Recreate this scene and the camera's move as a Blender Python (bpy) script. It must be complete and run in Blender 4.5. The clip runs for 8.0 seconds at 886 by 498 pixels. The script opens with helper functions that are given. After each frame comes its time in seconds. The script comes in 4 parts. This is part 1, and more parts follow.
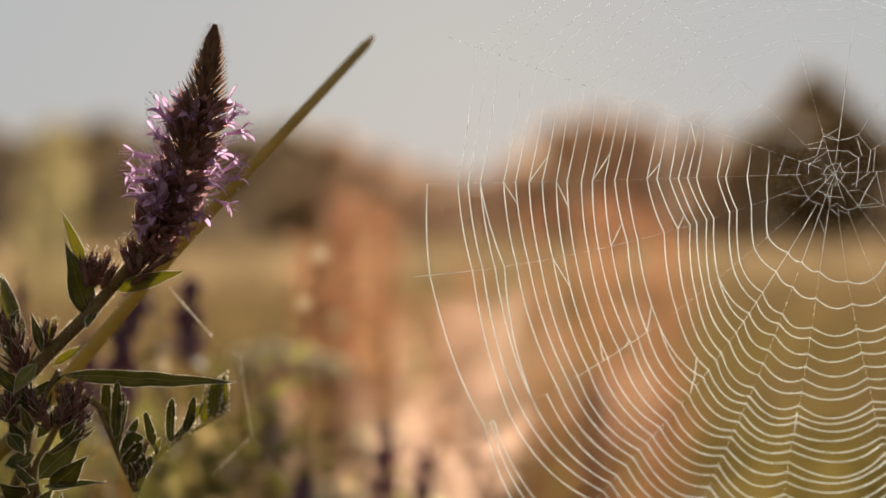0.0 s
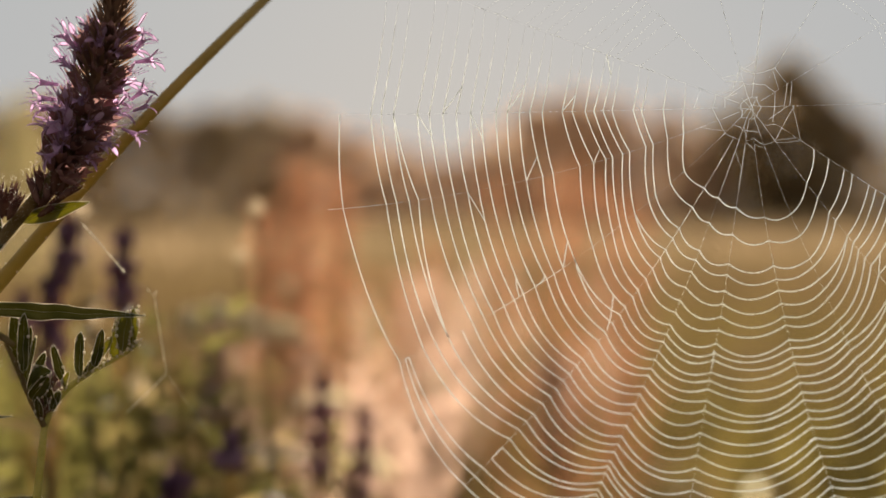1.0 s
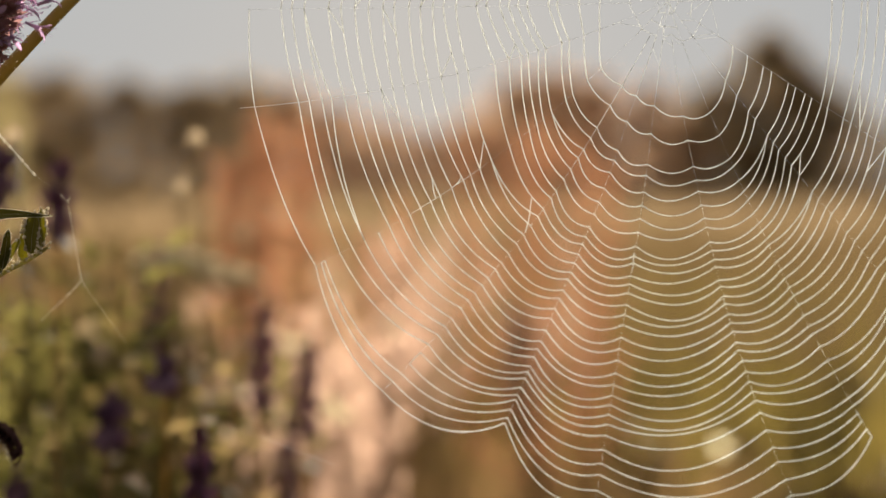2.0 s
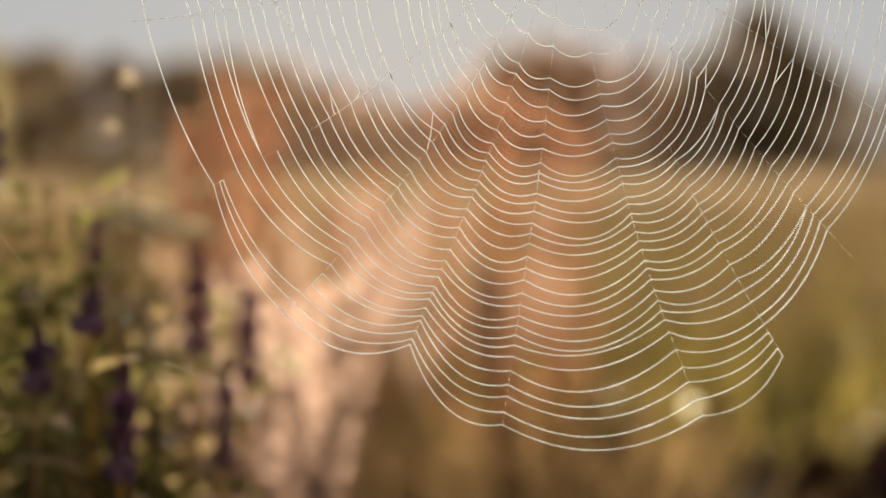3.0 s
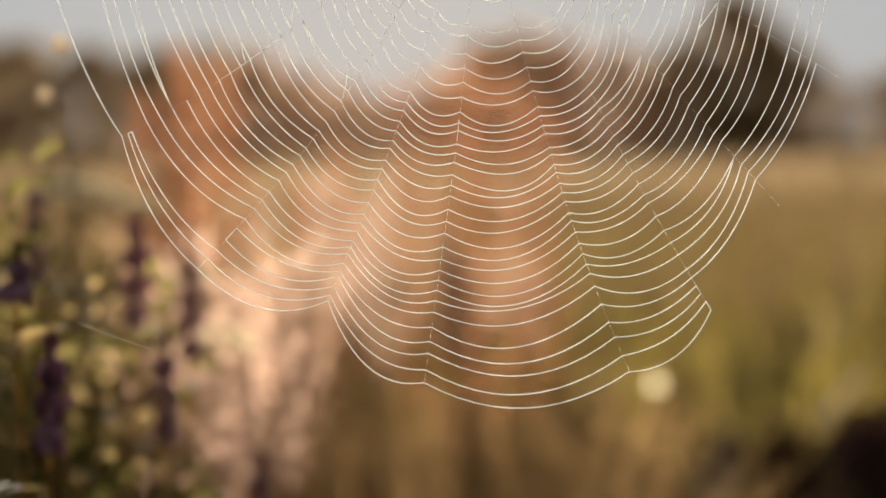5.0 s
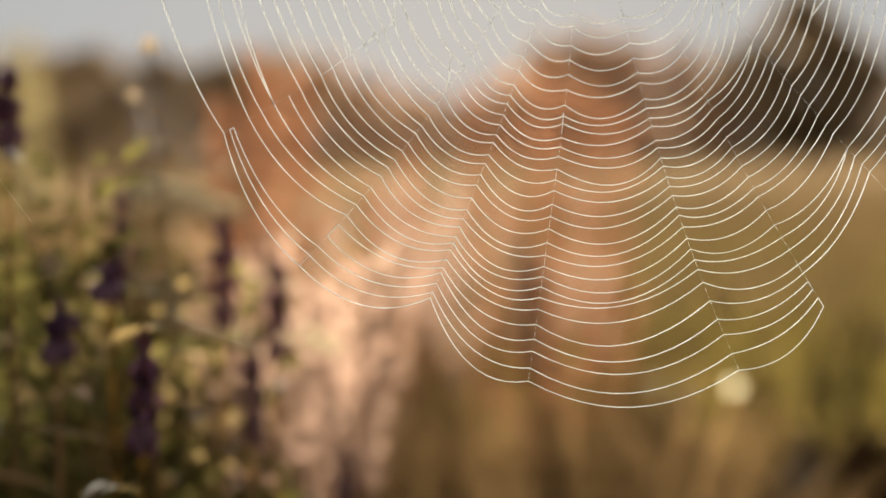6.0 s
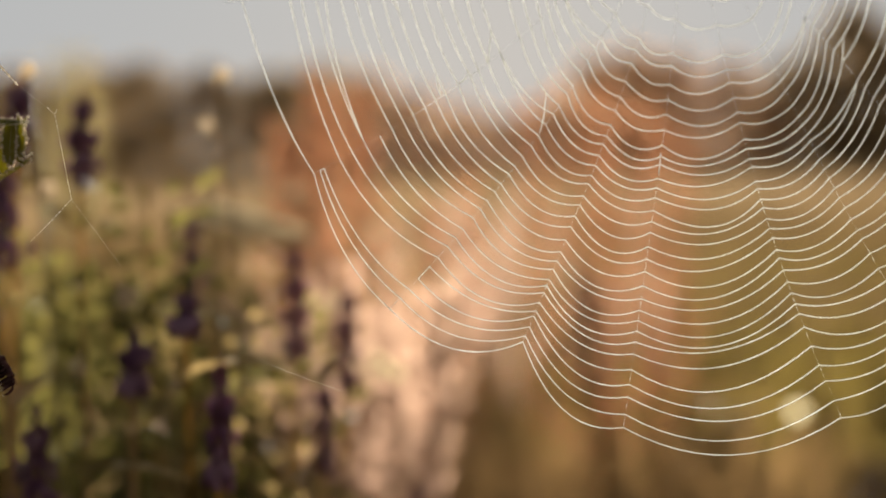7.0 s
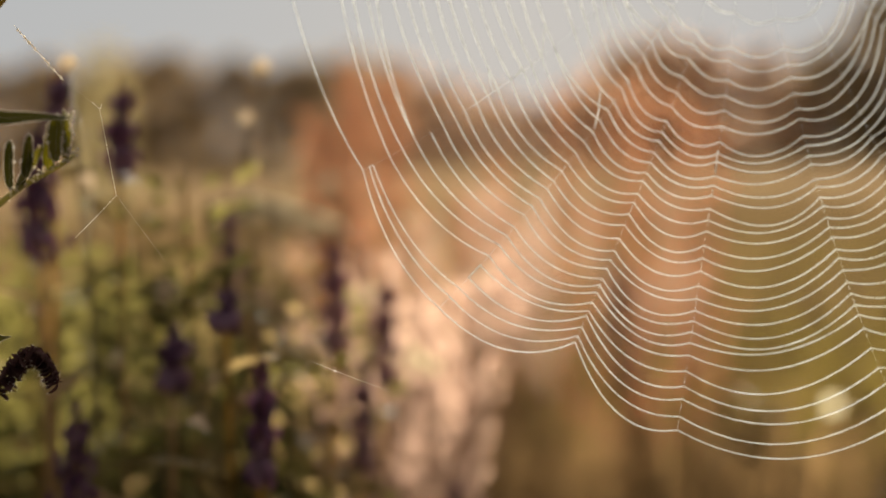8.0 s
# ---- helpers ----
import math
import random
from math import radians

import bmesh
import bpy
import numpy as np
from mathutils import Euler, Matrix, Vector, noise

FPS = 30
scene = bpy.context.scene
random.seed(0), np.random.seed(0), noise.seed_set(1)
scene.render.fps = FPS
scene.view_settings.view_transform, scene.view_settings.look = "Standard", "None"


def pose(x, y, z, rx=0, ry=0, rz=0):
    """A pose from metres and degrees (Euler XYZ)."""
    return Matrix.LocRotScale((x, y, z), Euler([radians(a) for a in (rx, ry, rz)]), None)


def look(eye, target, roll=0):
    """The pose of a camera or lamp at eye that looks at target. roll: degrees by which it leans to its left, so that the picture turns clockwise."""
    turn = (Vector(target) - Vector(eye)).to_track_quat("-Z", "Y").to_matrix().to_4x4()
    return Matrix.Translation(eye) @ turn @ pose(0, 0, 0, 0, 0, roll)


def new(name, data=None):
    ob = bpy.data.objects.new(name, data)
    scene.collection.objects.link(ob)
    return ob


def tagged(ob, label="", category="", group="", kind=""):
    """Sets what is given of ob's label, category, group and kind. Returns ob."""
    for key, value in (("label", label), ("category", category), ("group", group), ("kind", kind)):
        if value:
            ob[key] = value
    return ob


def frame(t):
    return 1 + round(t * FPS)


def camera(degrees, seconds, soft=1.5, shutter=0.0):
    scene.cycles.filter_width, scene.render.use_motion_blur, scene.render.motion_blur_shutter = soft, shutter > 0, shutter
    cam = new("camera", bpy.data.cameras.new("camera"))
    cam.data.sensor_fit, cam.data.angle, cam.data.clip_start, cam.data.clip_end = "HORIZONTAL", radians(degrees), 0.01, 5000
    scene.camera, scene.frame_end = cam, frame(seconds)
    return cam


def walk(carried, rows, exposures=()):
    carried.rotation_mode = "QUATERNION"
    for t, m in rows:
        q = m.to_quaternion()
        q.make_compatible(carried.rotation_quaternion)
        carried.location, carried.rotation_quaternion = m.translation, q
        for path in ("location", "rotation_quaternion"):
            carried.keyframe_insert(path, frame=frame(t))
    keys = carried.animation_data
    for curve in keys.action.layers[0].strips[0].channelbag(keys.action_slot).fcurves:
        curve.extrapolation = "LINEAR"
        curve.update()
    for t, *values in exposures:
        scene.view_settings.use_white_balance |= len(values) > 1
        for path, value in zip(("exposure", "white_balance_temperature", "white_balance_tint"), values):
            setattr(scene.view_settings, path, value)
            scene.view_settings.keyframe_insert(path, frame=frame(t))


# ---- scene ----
cam = camera(37.0, 8.0)
PATH = [
    (0, (0.0296, -0.0230, 0.6350), (0.0220, 1.9768, 0.6041), -0.49),
    (0.5, (0.0380, -0.0208, 0.6292), (0.0483, 1.9785, 0.5787), -0.10),
    (1, (0.0449, -0.0191, 0.6225), (0.0770, 1.9798, 0.5637), -0.10),
    (1.5, (0.0518, -0.0172, 0.6122), (0.1029, 1.9805, 0.5297), -0.00),
    (1.7, (0.0554, -0.0166, 0.6087), (0.1123, 1.9806, 0.5198), -0.06),
    (2.8, (0.0816, -0.0104, 0.5904), (0.1361, 1.9848, 0.4636), -0.50),
    (3, (0.0852, -0.0101, 0.5883), (0.1573, 1.9839, 0.4523), -0.60),
    (3.5, (0.0953, -0.0084, 0.5846), (0.2006, 1.9834, 0.4381), -0.79),
    (4, (0.1010, -0.0081, 0.5820), (0.2360, 1.9810, 0.4232), -0.70),
    (4.2, (0.1026, -0.0085, 0.5810), (0.2559, 1.9801, 0.4334), -0.69),
    (5.3, (0.0987, 0.0013, 0.5773), (0.1660, 1.9943, 0.4244), -1.12),
    (5.5, (0.0970, 0.0023, 0.5767), (0.1384, 1.9961, 0.4244), -1.20),
    (6, (0.0910, 0.0041, 0.5758), (0.0979, 1.9990, 0.4327), -1.41),
    (6.5, (0.0859, 0.0103, 0.5807), (0.0549, 2.0055, 0.4450), -1.31),
    (7, (0.0800, 0.0110, 0.5826), (0.0161, 2.0064, 0.4625), -1.41),
    (7.5, (0.0770, 0.0113, 0.5837), (0.0029, 2.0065, 0.4665), -1.21),
    (8, (0.0740, 0.0169, 0.5847), (-0.0302, 2.0095, 0.4482), -1.31),
]
walk(cam, [(t, look(eye, target, roll)) for t, eye, target, roll in PATH])
cam.data.dof.use_dof = True
cam.data.dof.focus_distance = 0.332
cam.data.dof.aperture_fstop = 4.6
cam.data.dof.aperture_blades = 8

# ---------------------------------------------------------------- light
SUN_UP, SUN_SIDE = 8.5, 1.0
scene.view_settings.exposure = 2.0

world = bpy.data.worlds.new("hazy_morning_sky")
scene.world = world
world.use_nodes = True
wn, wl = world.node_tree.nodes, world.node_tree.links
wn.clear()
sky = wn.new("ShaderNodeTexSky")
sky.sky_type, sky.sun_disc = "NISHITA", False
sky.sun_elevation, sky.sun_rotation = radians(SUN_UP), radians(SUN_SIDE)
sky.air_density, sky.dust_density = 1.0, 3.0
haze = wn.new("ShaderNodeMix")
haze.data_type = "RGBA"
haze.inputs["Factor"].default_value = 0.9965
haze.inputs["B"].default_value = (1.16, 1.19, 1.21, 1)
back = wn.new("ShaderNodeBackground")
back.inputs["Strength"].default_value = 0.1
wo = wn.new("ShaderNodeOutputWorld")
wl.new(sky.outputs[0], haze.inputs["A"])
wl.new(haze.outputs["Result"], back.inputs["Color"])
wl.new(back.outputs[0], wo.inputs[0])

sun = new("sun", bpy.data.lights.new("sun", "SUN"))
sun.data.energy, sun.data.angle, sun.data.color = 5.0, radians(0.6), (1.0, 0.93, 0.79)
sun.matrix_world = look((math.sin(radians(SUN_SIDE)) * 60, 60, 60 * math.tan(radians(SUN_UP))), (0, 0, 0))


# ---------------------------------------------------------------- materials
def material(name, colors, size=0.01, rough=0.6, through_light=0.0, through_color=None, bump=0.3, spread=0.35, sheen=0.0, shine=0.5, per="island"):
    """A surface that runs between the given colours by coarse and fine noise and from piece to piece. size: the coarse stain's width in metres."""
    m = bpy.data.materials.new(name)
    m.use_nodes = True
    n, l = m.node_tree.nodes, m.node_tree.links
    n.clear()
    co = n.new("ShaderNodeTexCoord")
    big, fine = n.new("ShaderNodeTexNoise"), n.new("ShaderNodeTexNoise")
    big.inputs["Scale"].default_value, fine.inputs["Scale"].default_value = 1 / size, 7 / size
    big.inputs["Detail"].default_value, fine.inputs["Detail"].default_value = 3, 4
    for t in (big, fine):
        l.new(co.outputs["Object"], t.inputs["Vector"])
    geo, info = n.new("ShaderNodeNewGeometry"), n.new("ShaderNodeObjectInfo")
    rnd = geo.outputs["Random Per Island"] if per == "island" else info.outputs["Random"]
    a, b, c = n.new("ShaderNodeMath"), n.new("ShaderNodeMath"), n.new("ShaderNodeMath")
    a.operation, b.operation, c.operation = "MULTIPLY_ADD", "MULTIPLY_ADD", "MULTIPLY_ADD"
    l.new(fine.outputs["Fac"], a.inputs[0])
    a.inputs[1].default_value = 0.35
    l.new(big.outputs["Fac"], a.inputs[2])
    l.new(rnd, b.inputs[0])
    b.inputs[1].default_value = spread * 2
    b.inputs[2].default_value = -spread
    c.inputs[1].default_value = 1.0
    l.new(a.outputs[0], c.inputs[0])
    l.new(b.outputs[0], c.inputs[2])
    ramp = n.new("ShaderNodeValToRGB")
    lo, hi = 0.38, 0.95
    el = ramp.color_ramp.elements
    el[0].position, el[0].color = lo, (*colors[0], 1)
    el[1].position, el[1].color = hi, (*colors[-1], 1)
    for k, col in enumerate(colors[1:-1]):
        e = el.new(lo + (hi - lo) * (k + 1) / (len(colors) - 1))
        e.color = (*col, 1)
    l.new(c.outputs[0], ramp.inputs[0])
    p = n.new("ShaderNodeBsdfPrincipled")
    p.inputs["Roughness"].default_value = rough
    p.inputs["Specular IOR Level"].default_value = shine
    p.inputs["Sheen Weight"].default_value = sheen
    l.new(ramp.outputs[0], p.inputs["Base Color"])
    if bump:
        bp = n.new("ShaderNodeBump")
        bp.inputs["Strength"].default_value, bp.inputs["Distance"].default_value = bump, size * 0.05
        l.new(fine.outputs["Fac"], bp.inputs["Height"])
        l.new(bp.outputs[0], p.inputs["Normal"])
    out = n.new("ShaderNodeOutputMaterial")
    if through_light:
        tr, mix = n.new("ShaderNodeBsdfTranslucent"), n.new("ShaderNodeMixShader")
        if through_color:
            mul = n.new("ShaderNodeMix")
            mul.data_type = "RGBA"
            mul.inputs["Factor"].default_value = 0.6
            l.new(ramp.outputs[0], mul.inputs["A"])
            mul.inputs["B"].default_value = (*through_color, 1)
            l.new(mul.outputs["Result"], tr.inputs["Color"])
        else:
            l.new(ramp.outputs[0], tr.inputs["Color"])
        mix.inputs[0].default_value = through_light
        l.new(p.outputs[0], mix.inputs[1])
        l.new(tr.outputs[0], mix.inputs[2])
        l.new(mix.outputs[0], out.inputs[0])
    else:
        l.new(p.outputs[0], out.inputs[0])
    return m


SILK = material("dewy_silk", [(0.54, 0.54, 0.52), (0.67, 0.67, 0.64)], 0.004, 0.6, 0.72, bump=0.0, spread=0.15, shine=0.2)
SILK_FINE = material("dry_silk", [(0.66, 0.60, 0.52), (0.85, 0.80, 0.72)], 0.003, 0.35, 0.6, bump=0.0, spread=0.2)
HAIR = material("downy_hair", [(0.62, 0.55, 0.45), (0.85, 0.78, 0.68)], 0.004, 0.5, 0.7, bump=0.0)
STEM = material("hairy_brown_stem", [(0.046, 0.034, 0.013), (0.098, 0.070, 0.029), (0.156, 0.111, 0.052)], 0.006, 0.7, 0.15, (0.30, 0.20, 0.05), shine=0.1)
STALK = material("olive_grass_stalk", [(0.085, 0.075, 0.022), (0.16, 0.13, 0.042), (0.22, 0.17, 0.06)], 0.012, 0.5, 0.32, (0.55, 0.39, 0.10), shine=0.3)
# petals of the added flowers that stand in for sunlit dewdrop glints
CREAM_GLINT = material("cream_glint_petal", [(0.30, 0.22, 0.13), (0.37, 0.28, 0.18)], 0.003, 0.7, 0.35, (0.36, 0.26, 0.16), bump=0.0, shine=0.05)
WHITE_GLINT = material("white_glint_petal", [(0.44, 0.38, 0.24), (0.54, 0.47, 0.31)], 0.003, 0.6, 0.85, bump=0.0, shine=0.1)
CREAM = material("cream_floret", [(0.36, 0.28, 0.16), (0.48, 0.39, 0.24), (0.58, 0.48, 0.31)], 0.01, 0.7, 0.6, (0.60, 0.48, 0.29), spread=0.4, shine=0.05)
BUD = material("brown_bud_scale", [(0.098, 0.060, 0.042), (0.182, 0.112, 0.075), (0.260, 0.163, 0.107)], 0.003, 0.85, 0.34, (0.38, 0.22, 0.14), shine=0.05)
CALYX = material("maroon_calyx", [(0.114, 0.058, 0.060), (0.204, 0.108, 0.106), (0.288, 0.168, 0.150)], 0.003, 0.75, 0.36, (0.44, 0.22, 0.20), shine=0.1)
PETAL = material("violet_petal", [(0.26, 0.135, 0.25), (0.40, 0.235, 0.38), (0.53, 0.37, 0.50)], 0.003, 0.7, 0.52, (0.58, 0.37, 0.53), sheen=0.1, shine=0.1)
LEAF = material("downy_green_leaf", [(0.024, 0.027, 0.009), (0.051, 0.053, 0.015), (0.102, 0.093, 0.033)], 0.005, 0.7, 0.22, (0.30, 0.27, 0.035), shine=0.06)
# brighter copy of LEAF, with the sun on a leaf put into its colour
LEAF_LIT = material("sunlit_green_leaf", [(0.08, 0.085, 0.014), (0.14, 0.135, 0.028), (0.19, 0.165, 0.045)], 0.006, 0.5, 0.42, (0.48, 0.43, 0.07), shine=0.2)
RACHIS = material("pale_green_rachis", [(0.13, 0.12, 0.04), (0.21, 0.19, 0.07), (0.30, 0.26, 0.12)], 0.004, 0.6, 0.35, (0.5, 0.44, 0.14), shine=0.2)
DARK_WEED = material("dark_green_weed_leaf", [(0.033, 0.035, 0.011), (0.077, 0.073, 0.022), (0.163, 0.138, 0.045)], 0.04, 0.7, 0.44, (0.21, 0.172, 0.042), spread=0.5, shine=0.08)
GOLD = material("golden_green_weed", [(0.11, 0.085, 0.035), (0.19, 0.150, 0.065), (0.28, 0.215, 0.11)], 0.03, 0.7, 0.5, (0.36, 0.28, 0.125), spread=0.4, shine=0.08)
SPENT = material("spent_calyx", [(0.045, 0.022, 0.019), (0.093, 0.045, 0.038), (0.150, 0.081, 0.060)], 0.003, 0.85, 0.06, (0.22, 0.09, 0.065), shine=0.08)
CURL = material("dark_curled_frond", [(0.026, 0.012, 0.012), (0.054, 0.025, 0.024), (0.090, 0.050, 0.041)], 0.003, 0.95, 0.03, (0.2, 0.08, 0.05), shine=0.0)
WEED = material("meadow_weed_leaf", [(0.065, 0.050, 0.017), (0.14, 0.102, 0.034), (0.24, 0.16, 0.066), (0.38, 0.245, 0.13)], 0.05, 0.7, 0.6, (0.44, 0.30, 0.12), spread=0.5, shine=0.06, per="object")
SPIKE = material("purple_spike_floret", [(0.06, 0.028, 0.055), (0.13, 0.065, 0.105), (0.22, 0.13, 0.17)], 0.01, 0.7, 0.45, (0.38, 0.20, 0.26), spread=0.6, shine=0.1)
PINK = material("pale_pink_floret", [(0.20, 0.11, 0.13), (0.32, 0.19, 0.20)], 0.01, 0.7, 0.5, (0.46, 0.27, 0.28), spread=0.5, shine=0.1)
SORREL = material("rust_sorrel_seed", [(0.171, 0.072, 0.032), (0.261, 0.117, 0.054), (0.324, 0.158, 0.079)], 0.03, 0.65, 0.60, (0.44, 0.20, 0.105), spread=0.4, shine=0.1)
STRAW = material("dry_straw_grass", [(0.16, 0.100, 0.064), (0.27, 0.172, 0.115), (0.38, 0.245, 0.175)], 0.3, 0.75, 0.58, (0.53, 0.335, 0.24), spread=0.4, shine=0.08)
FAR_STRAW = material("far_meadow_straw", [(0.07, 0.046, 0.02), (0.12, 0.078, 0.035), (0.17, 0.11, 0.05)], 2.0, 0.9, 0.4, (0.18, 0.115, 0.05), spread=0.5, shine=0.0)
BROWN = material("brown_low_grass", [(0.070, 0.042, 0.016), (0.135, 0.082, 0.034), (0.20, 0.125, 0.056)], 0.3, 0.7, 0.5, (0.28, 0.165, 0.066), spread=0.5, shine=0.1)
PALE_STRAW = material("pale_field_straw", [(0.128, 0.085, 0.044), (0.187, 0.128, 0.068), (0.246, 0.170, 0.093)], 2.0, 0.9, 0.45, (0.27, 0.178, 0.098), spread=0.5, shine=0.0)
OLIVE = material("olive_meadow_grass", [(0.040, 0.032, 0.009), (0.088, 0.066, 0.017), (0.15, 0.105, 0.036)], 0.3, 0.65, 0.45, (0.29, 0.205, 0.047), spread=0.5, shine=0.2)
GROUND = material("dry_meadow_ground", [(0.09, 0.06, 0.022), (0.17, 0.115, 0.05), (0.24, 0.165, 0.08)], 1.5, 0.95, bump=0.5, shine=0.0)
BARK = material("tree_bark", [(0.05, 0.035, 0.025), (0.11, 0.08, 0.06)], 0.2, 0.85)
# lighter tan crown colour with the sun's veiling glare painted in
GLARE_CROWN = material("glare_tan_foliage", [(0.22, 0.132, 0.078), (0.33, 0.205, 0.122), (0.43, 0.275, 0.165)], 1.2, 0.7, 0.6, (0.64, 0.40, 0.235), spread=0.5, shine=0.05)
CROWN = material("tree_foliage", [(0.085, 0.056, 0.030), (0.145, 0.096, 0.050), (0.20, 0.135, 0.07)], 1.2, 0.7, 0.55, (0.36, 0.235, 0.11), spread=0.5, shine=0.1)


# ---------------------------------------------------------------- building helpers
class Shape:
    """Collects points and faces of one mesh."""

    def __init__(self):
        self.v, self.f = [], []

    def tube(self, pts, radii, n=6, cap=True):
        pts = [Vector(p) for p in pts]
        if not isinstance(radii, (list, tuple)):
            radii = [radii] * len(pts)
        base, side = len(self.v), None
        for k, p in enumerate(pts):
            d = (pts[min(k + 1, len(pts) - 1)] - pts[max(k - 1, 0)]).normalized()
            if side is None:
                side = d.orthogonal().normalized()
            side = (side - d * side.dot(d)).normalized()
            up = d.cross(side)
            for j in range(n):
                w = 2 * math.pi * j / n
                self.v.append(p + (side * math.cos(w) + up * math.sin(w)) * radii[k])
        for k in range(len(pts) - 1):
            for j in range(n):
                a, b = base + k * n + j, base + k * n + (j + 1) % n
                self.f.append((a, b, b + n, a + n))
        if cap:
            self.f.append(tuple(base + j for j in reversed(range(n))))
            self.f.append(tuple(base + (len(pts) - 1) * n + j for j in range(n)))
        return self

    def blade(self, m, length, width, thick=0.0002, droop=0.0, fold=0.25, twist=0.0, rows=8, wide_at=0.4, sharp=1.0):
        """A leaf along +y from the origin of m, its upper side to +z, with a midrib fold, a droop and a twist; thick 0 gives one thin sheet."""
        base, cols = len(self.v), 4 if thick else 2
        for side in (1, -1) if thick else (0,):
            for i in range(rows + 1):
                s = i / rows
                e = math.log(0.5) / math.log(wide_at)
                w = width * 0.5 * max(math.sin(math.pi * min(max(s, 0.0), 1.0) ** e), 0.0) ** sharp
                w = max(w, width * 0.02)
                ang = droop * s
                y = length * (math.sin(ang) / droop if abs(droop) > 1e-3 else s)
                z = -length * ((1 - math.cos(ang)) / droop if abs(droop) > 1e-3 else 0)
                tw = twist * s
                for j in range(cols + 1):
                    u = (j / cols * 2 - 1) * w
                    h = abs(u) * fold + side * thick * (0.15 if j in (0, cols) else 1)
                    self.v.append(m @ Vector((u * math.cos(tw) - h * math.sin(tw), y, z + u * math.sin(tw) + h * math.cos(tw))))
        half = (rows + 1) * (cols + 1)
        for i in range(rows):
            for j in range(cols):
                a = base + i * (cols + 1) + j
                q = (a, a + 1, a + cols + 2, a + cols + 1)
                self.f.append(q)
                if thick:
                    self.f.append(tuple(x + half for x in reversed(q)))
            for j, flip in ((0, 0), (cols, 1)) if thick else ():
                a = base + i * (cols + 1) + j
                q = (a, a + cols + 1, a + cols + 1 + half, a + half)
                self.f.append(tuple(reversed(q)) if flip else q)
        return self

    def ball(self, c, r, n=6, rings=4, stretch=(1, 1, 1), m=None):
        base, c = len(self.v), Vector(c)
        m = m or Matrix.Identity(3)
        self.v.append(c + m @ Vector((0, 0, r * stretch[2])))
        for i in range(1, rings):
            p = math.pi * i / rings
            for j in range(n):
                w = 2 * math.pi * j / n
                self.v.append(c + m @ Vector((math.sin(p) * math.cos(w) * r * stretch[0], math.sin(p) * math.sin(w) * r * stretch[1], math.cos(p) * r * stretch[2])))
        self.v.append(c - m @ Vector((0, 0, r * stretch[2])))
        for j in range(n):
            self.f.append((base, base + 1 + j, base + 1 + (j + 1) % n))
            for i in range(rings - 2):
                a, b = base + 1 + i * n + j, base + 1 + i * n + (j + 1) % n
                self.f.append((a, a + n, b + n, b))
            e = base + 1 + (rings - 2) * n
            self.f.append((e + j, len(self.v) - 1, e + (j + 1) % n))
        return self

    def mesh(self, name, mat, smooth=True):
        me = bpy.data.meshes.new(name)
        me.from_pydata([tuple(p) for p in self.v], [], self.f)
        me.materials.append(mat)
        if smooth:
            me.shade_smooth()
        me.update()
        return me


def part(name, shape, mat, parent, label="", smooth=True, kind=""):
    ob = new(name, shape if isinstance(shape, bpy.types.Mesh) else shape.mesh(name, mat, smooth))
    ob.parent = parent
    ob.matrix_parent_inverse = parent.matrix_world.inverted()
    return tagged(ob, label, kind=kind)


def thing(name, place, label, category, group="", kind=""):
    ob = new(name)
    ob.empty_display_size = 0.01
    ob.location = place
    bpy.context.view_layer.update()
    return tagged(ob, label, category, group, kind)


def aim(p, d, up=(0, 0, 1), roll=0.0):
    """A pose at p whose +y runs along d, with +z as near to up as it goes."""
    y = Vector(d).normalized()
    x = y.cross(Vector(up))
    x = x.normalized() if x.length > 1e-4 else y.orthogonal().normalized()
    z = x.cross(y)
    return Matrix.Translation(p) @ Matrix((x, y, z)).transposed().to_4x4() @ Matrix.Rotation(roll, 4, "Y")


def glide(pts, n=8):
    """A smooth line through the points."""
    p = [Vector(q) for q in pts]
    p = [2 * p[0] - p[1]] + p + [2 * p[-1] - p[-2]]
    out = []
    for k in range(1, len(p) - 2):
        for i in range(n):
            u = i / n
            out.append(0.5 * (2 * p[k] + (p[k + 1] - p[k - 1]) * u + (2 * p[k - 1] - 5 * p[k] + 4 * p[k + 1] - p[k + 2]) * u * u + (3 * p[k] - p[k - 1] - 3 * p[k + 1] + p[k + 2]) * u ** 3))
    return out + [p[-2]]


rng = random.Random(7)


def jit(a):
    return rng.uniform(-a, a)


# ---------------------------------------------------------------- ground and distance
def build_ground():
    v, f = [], []
    xs = [-400, -160, -80, -40, -20, -10, -5, -2.5, -1, 0, 1, 2.5, 5, 10, 20, 40, 80, 160, 400]
    ys = [-60, -20, -8, -3, -1, 0, 0.5, 1, 2, 3, 5, 8, 12, 18, 26, 36, 50, 70, 95, 130, 200, 400, 900]
    for y in ys:
        for x in xs:
            v.append((x, y, 0.02 * noise.noise(Vector((x * 0.3, y * 0.3, 0))) + 0.15 * noise.noise(Vector((x * 0.03, y * 0.03, 3)))
                      if abs(x) + abs(y) > 4 else 0.0))
    w = len(xs)
    for j in range(len(ys) - 1):
        for i in range(w - 1):
            f.append((j * w + i, j * w + i + 1, (j + 1) * w + i + 1, (j + 1) * w + i))
    s = Shape()
    s.v, s.f = v, f
    tagged(new("ground", s.mesh("ground", GROUND)), "dry tan meadow soil reaching to the tree line", "ground", kind="structure")


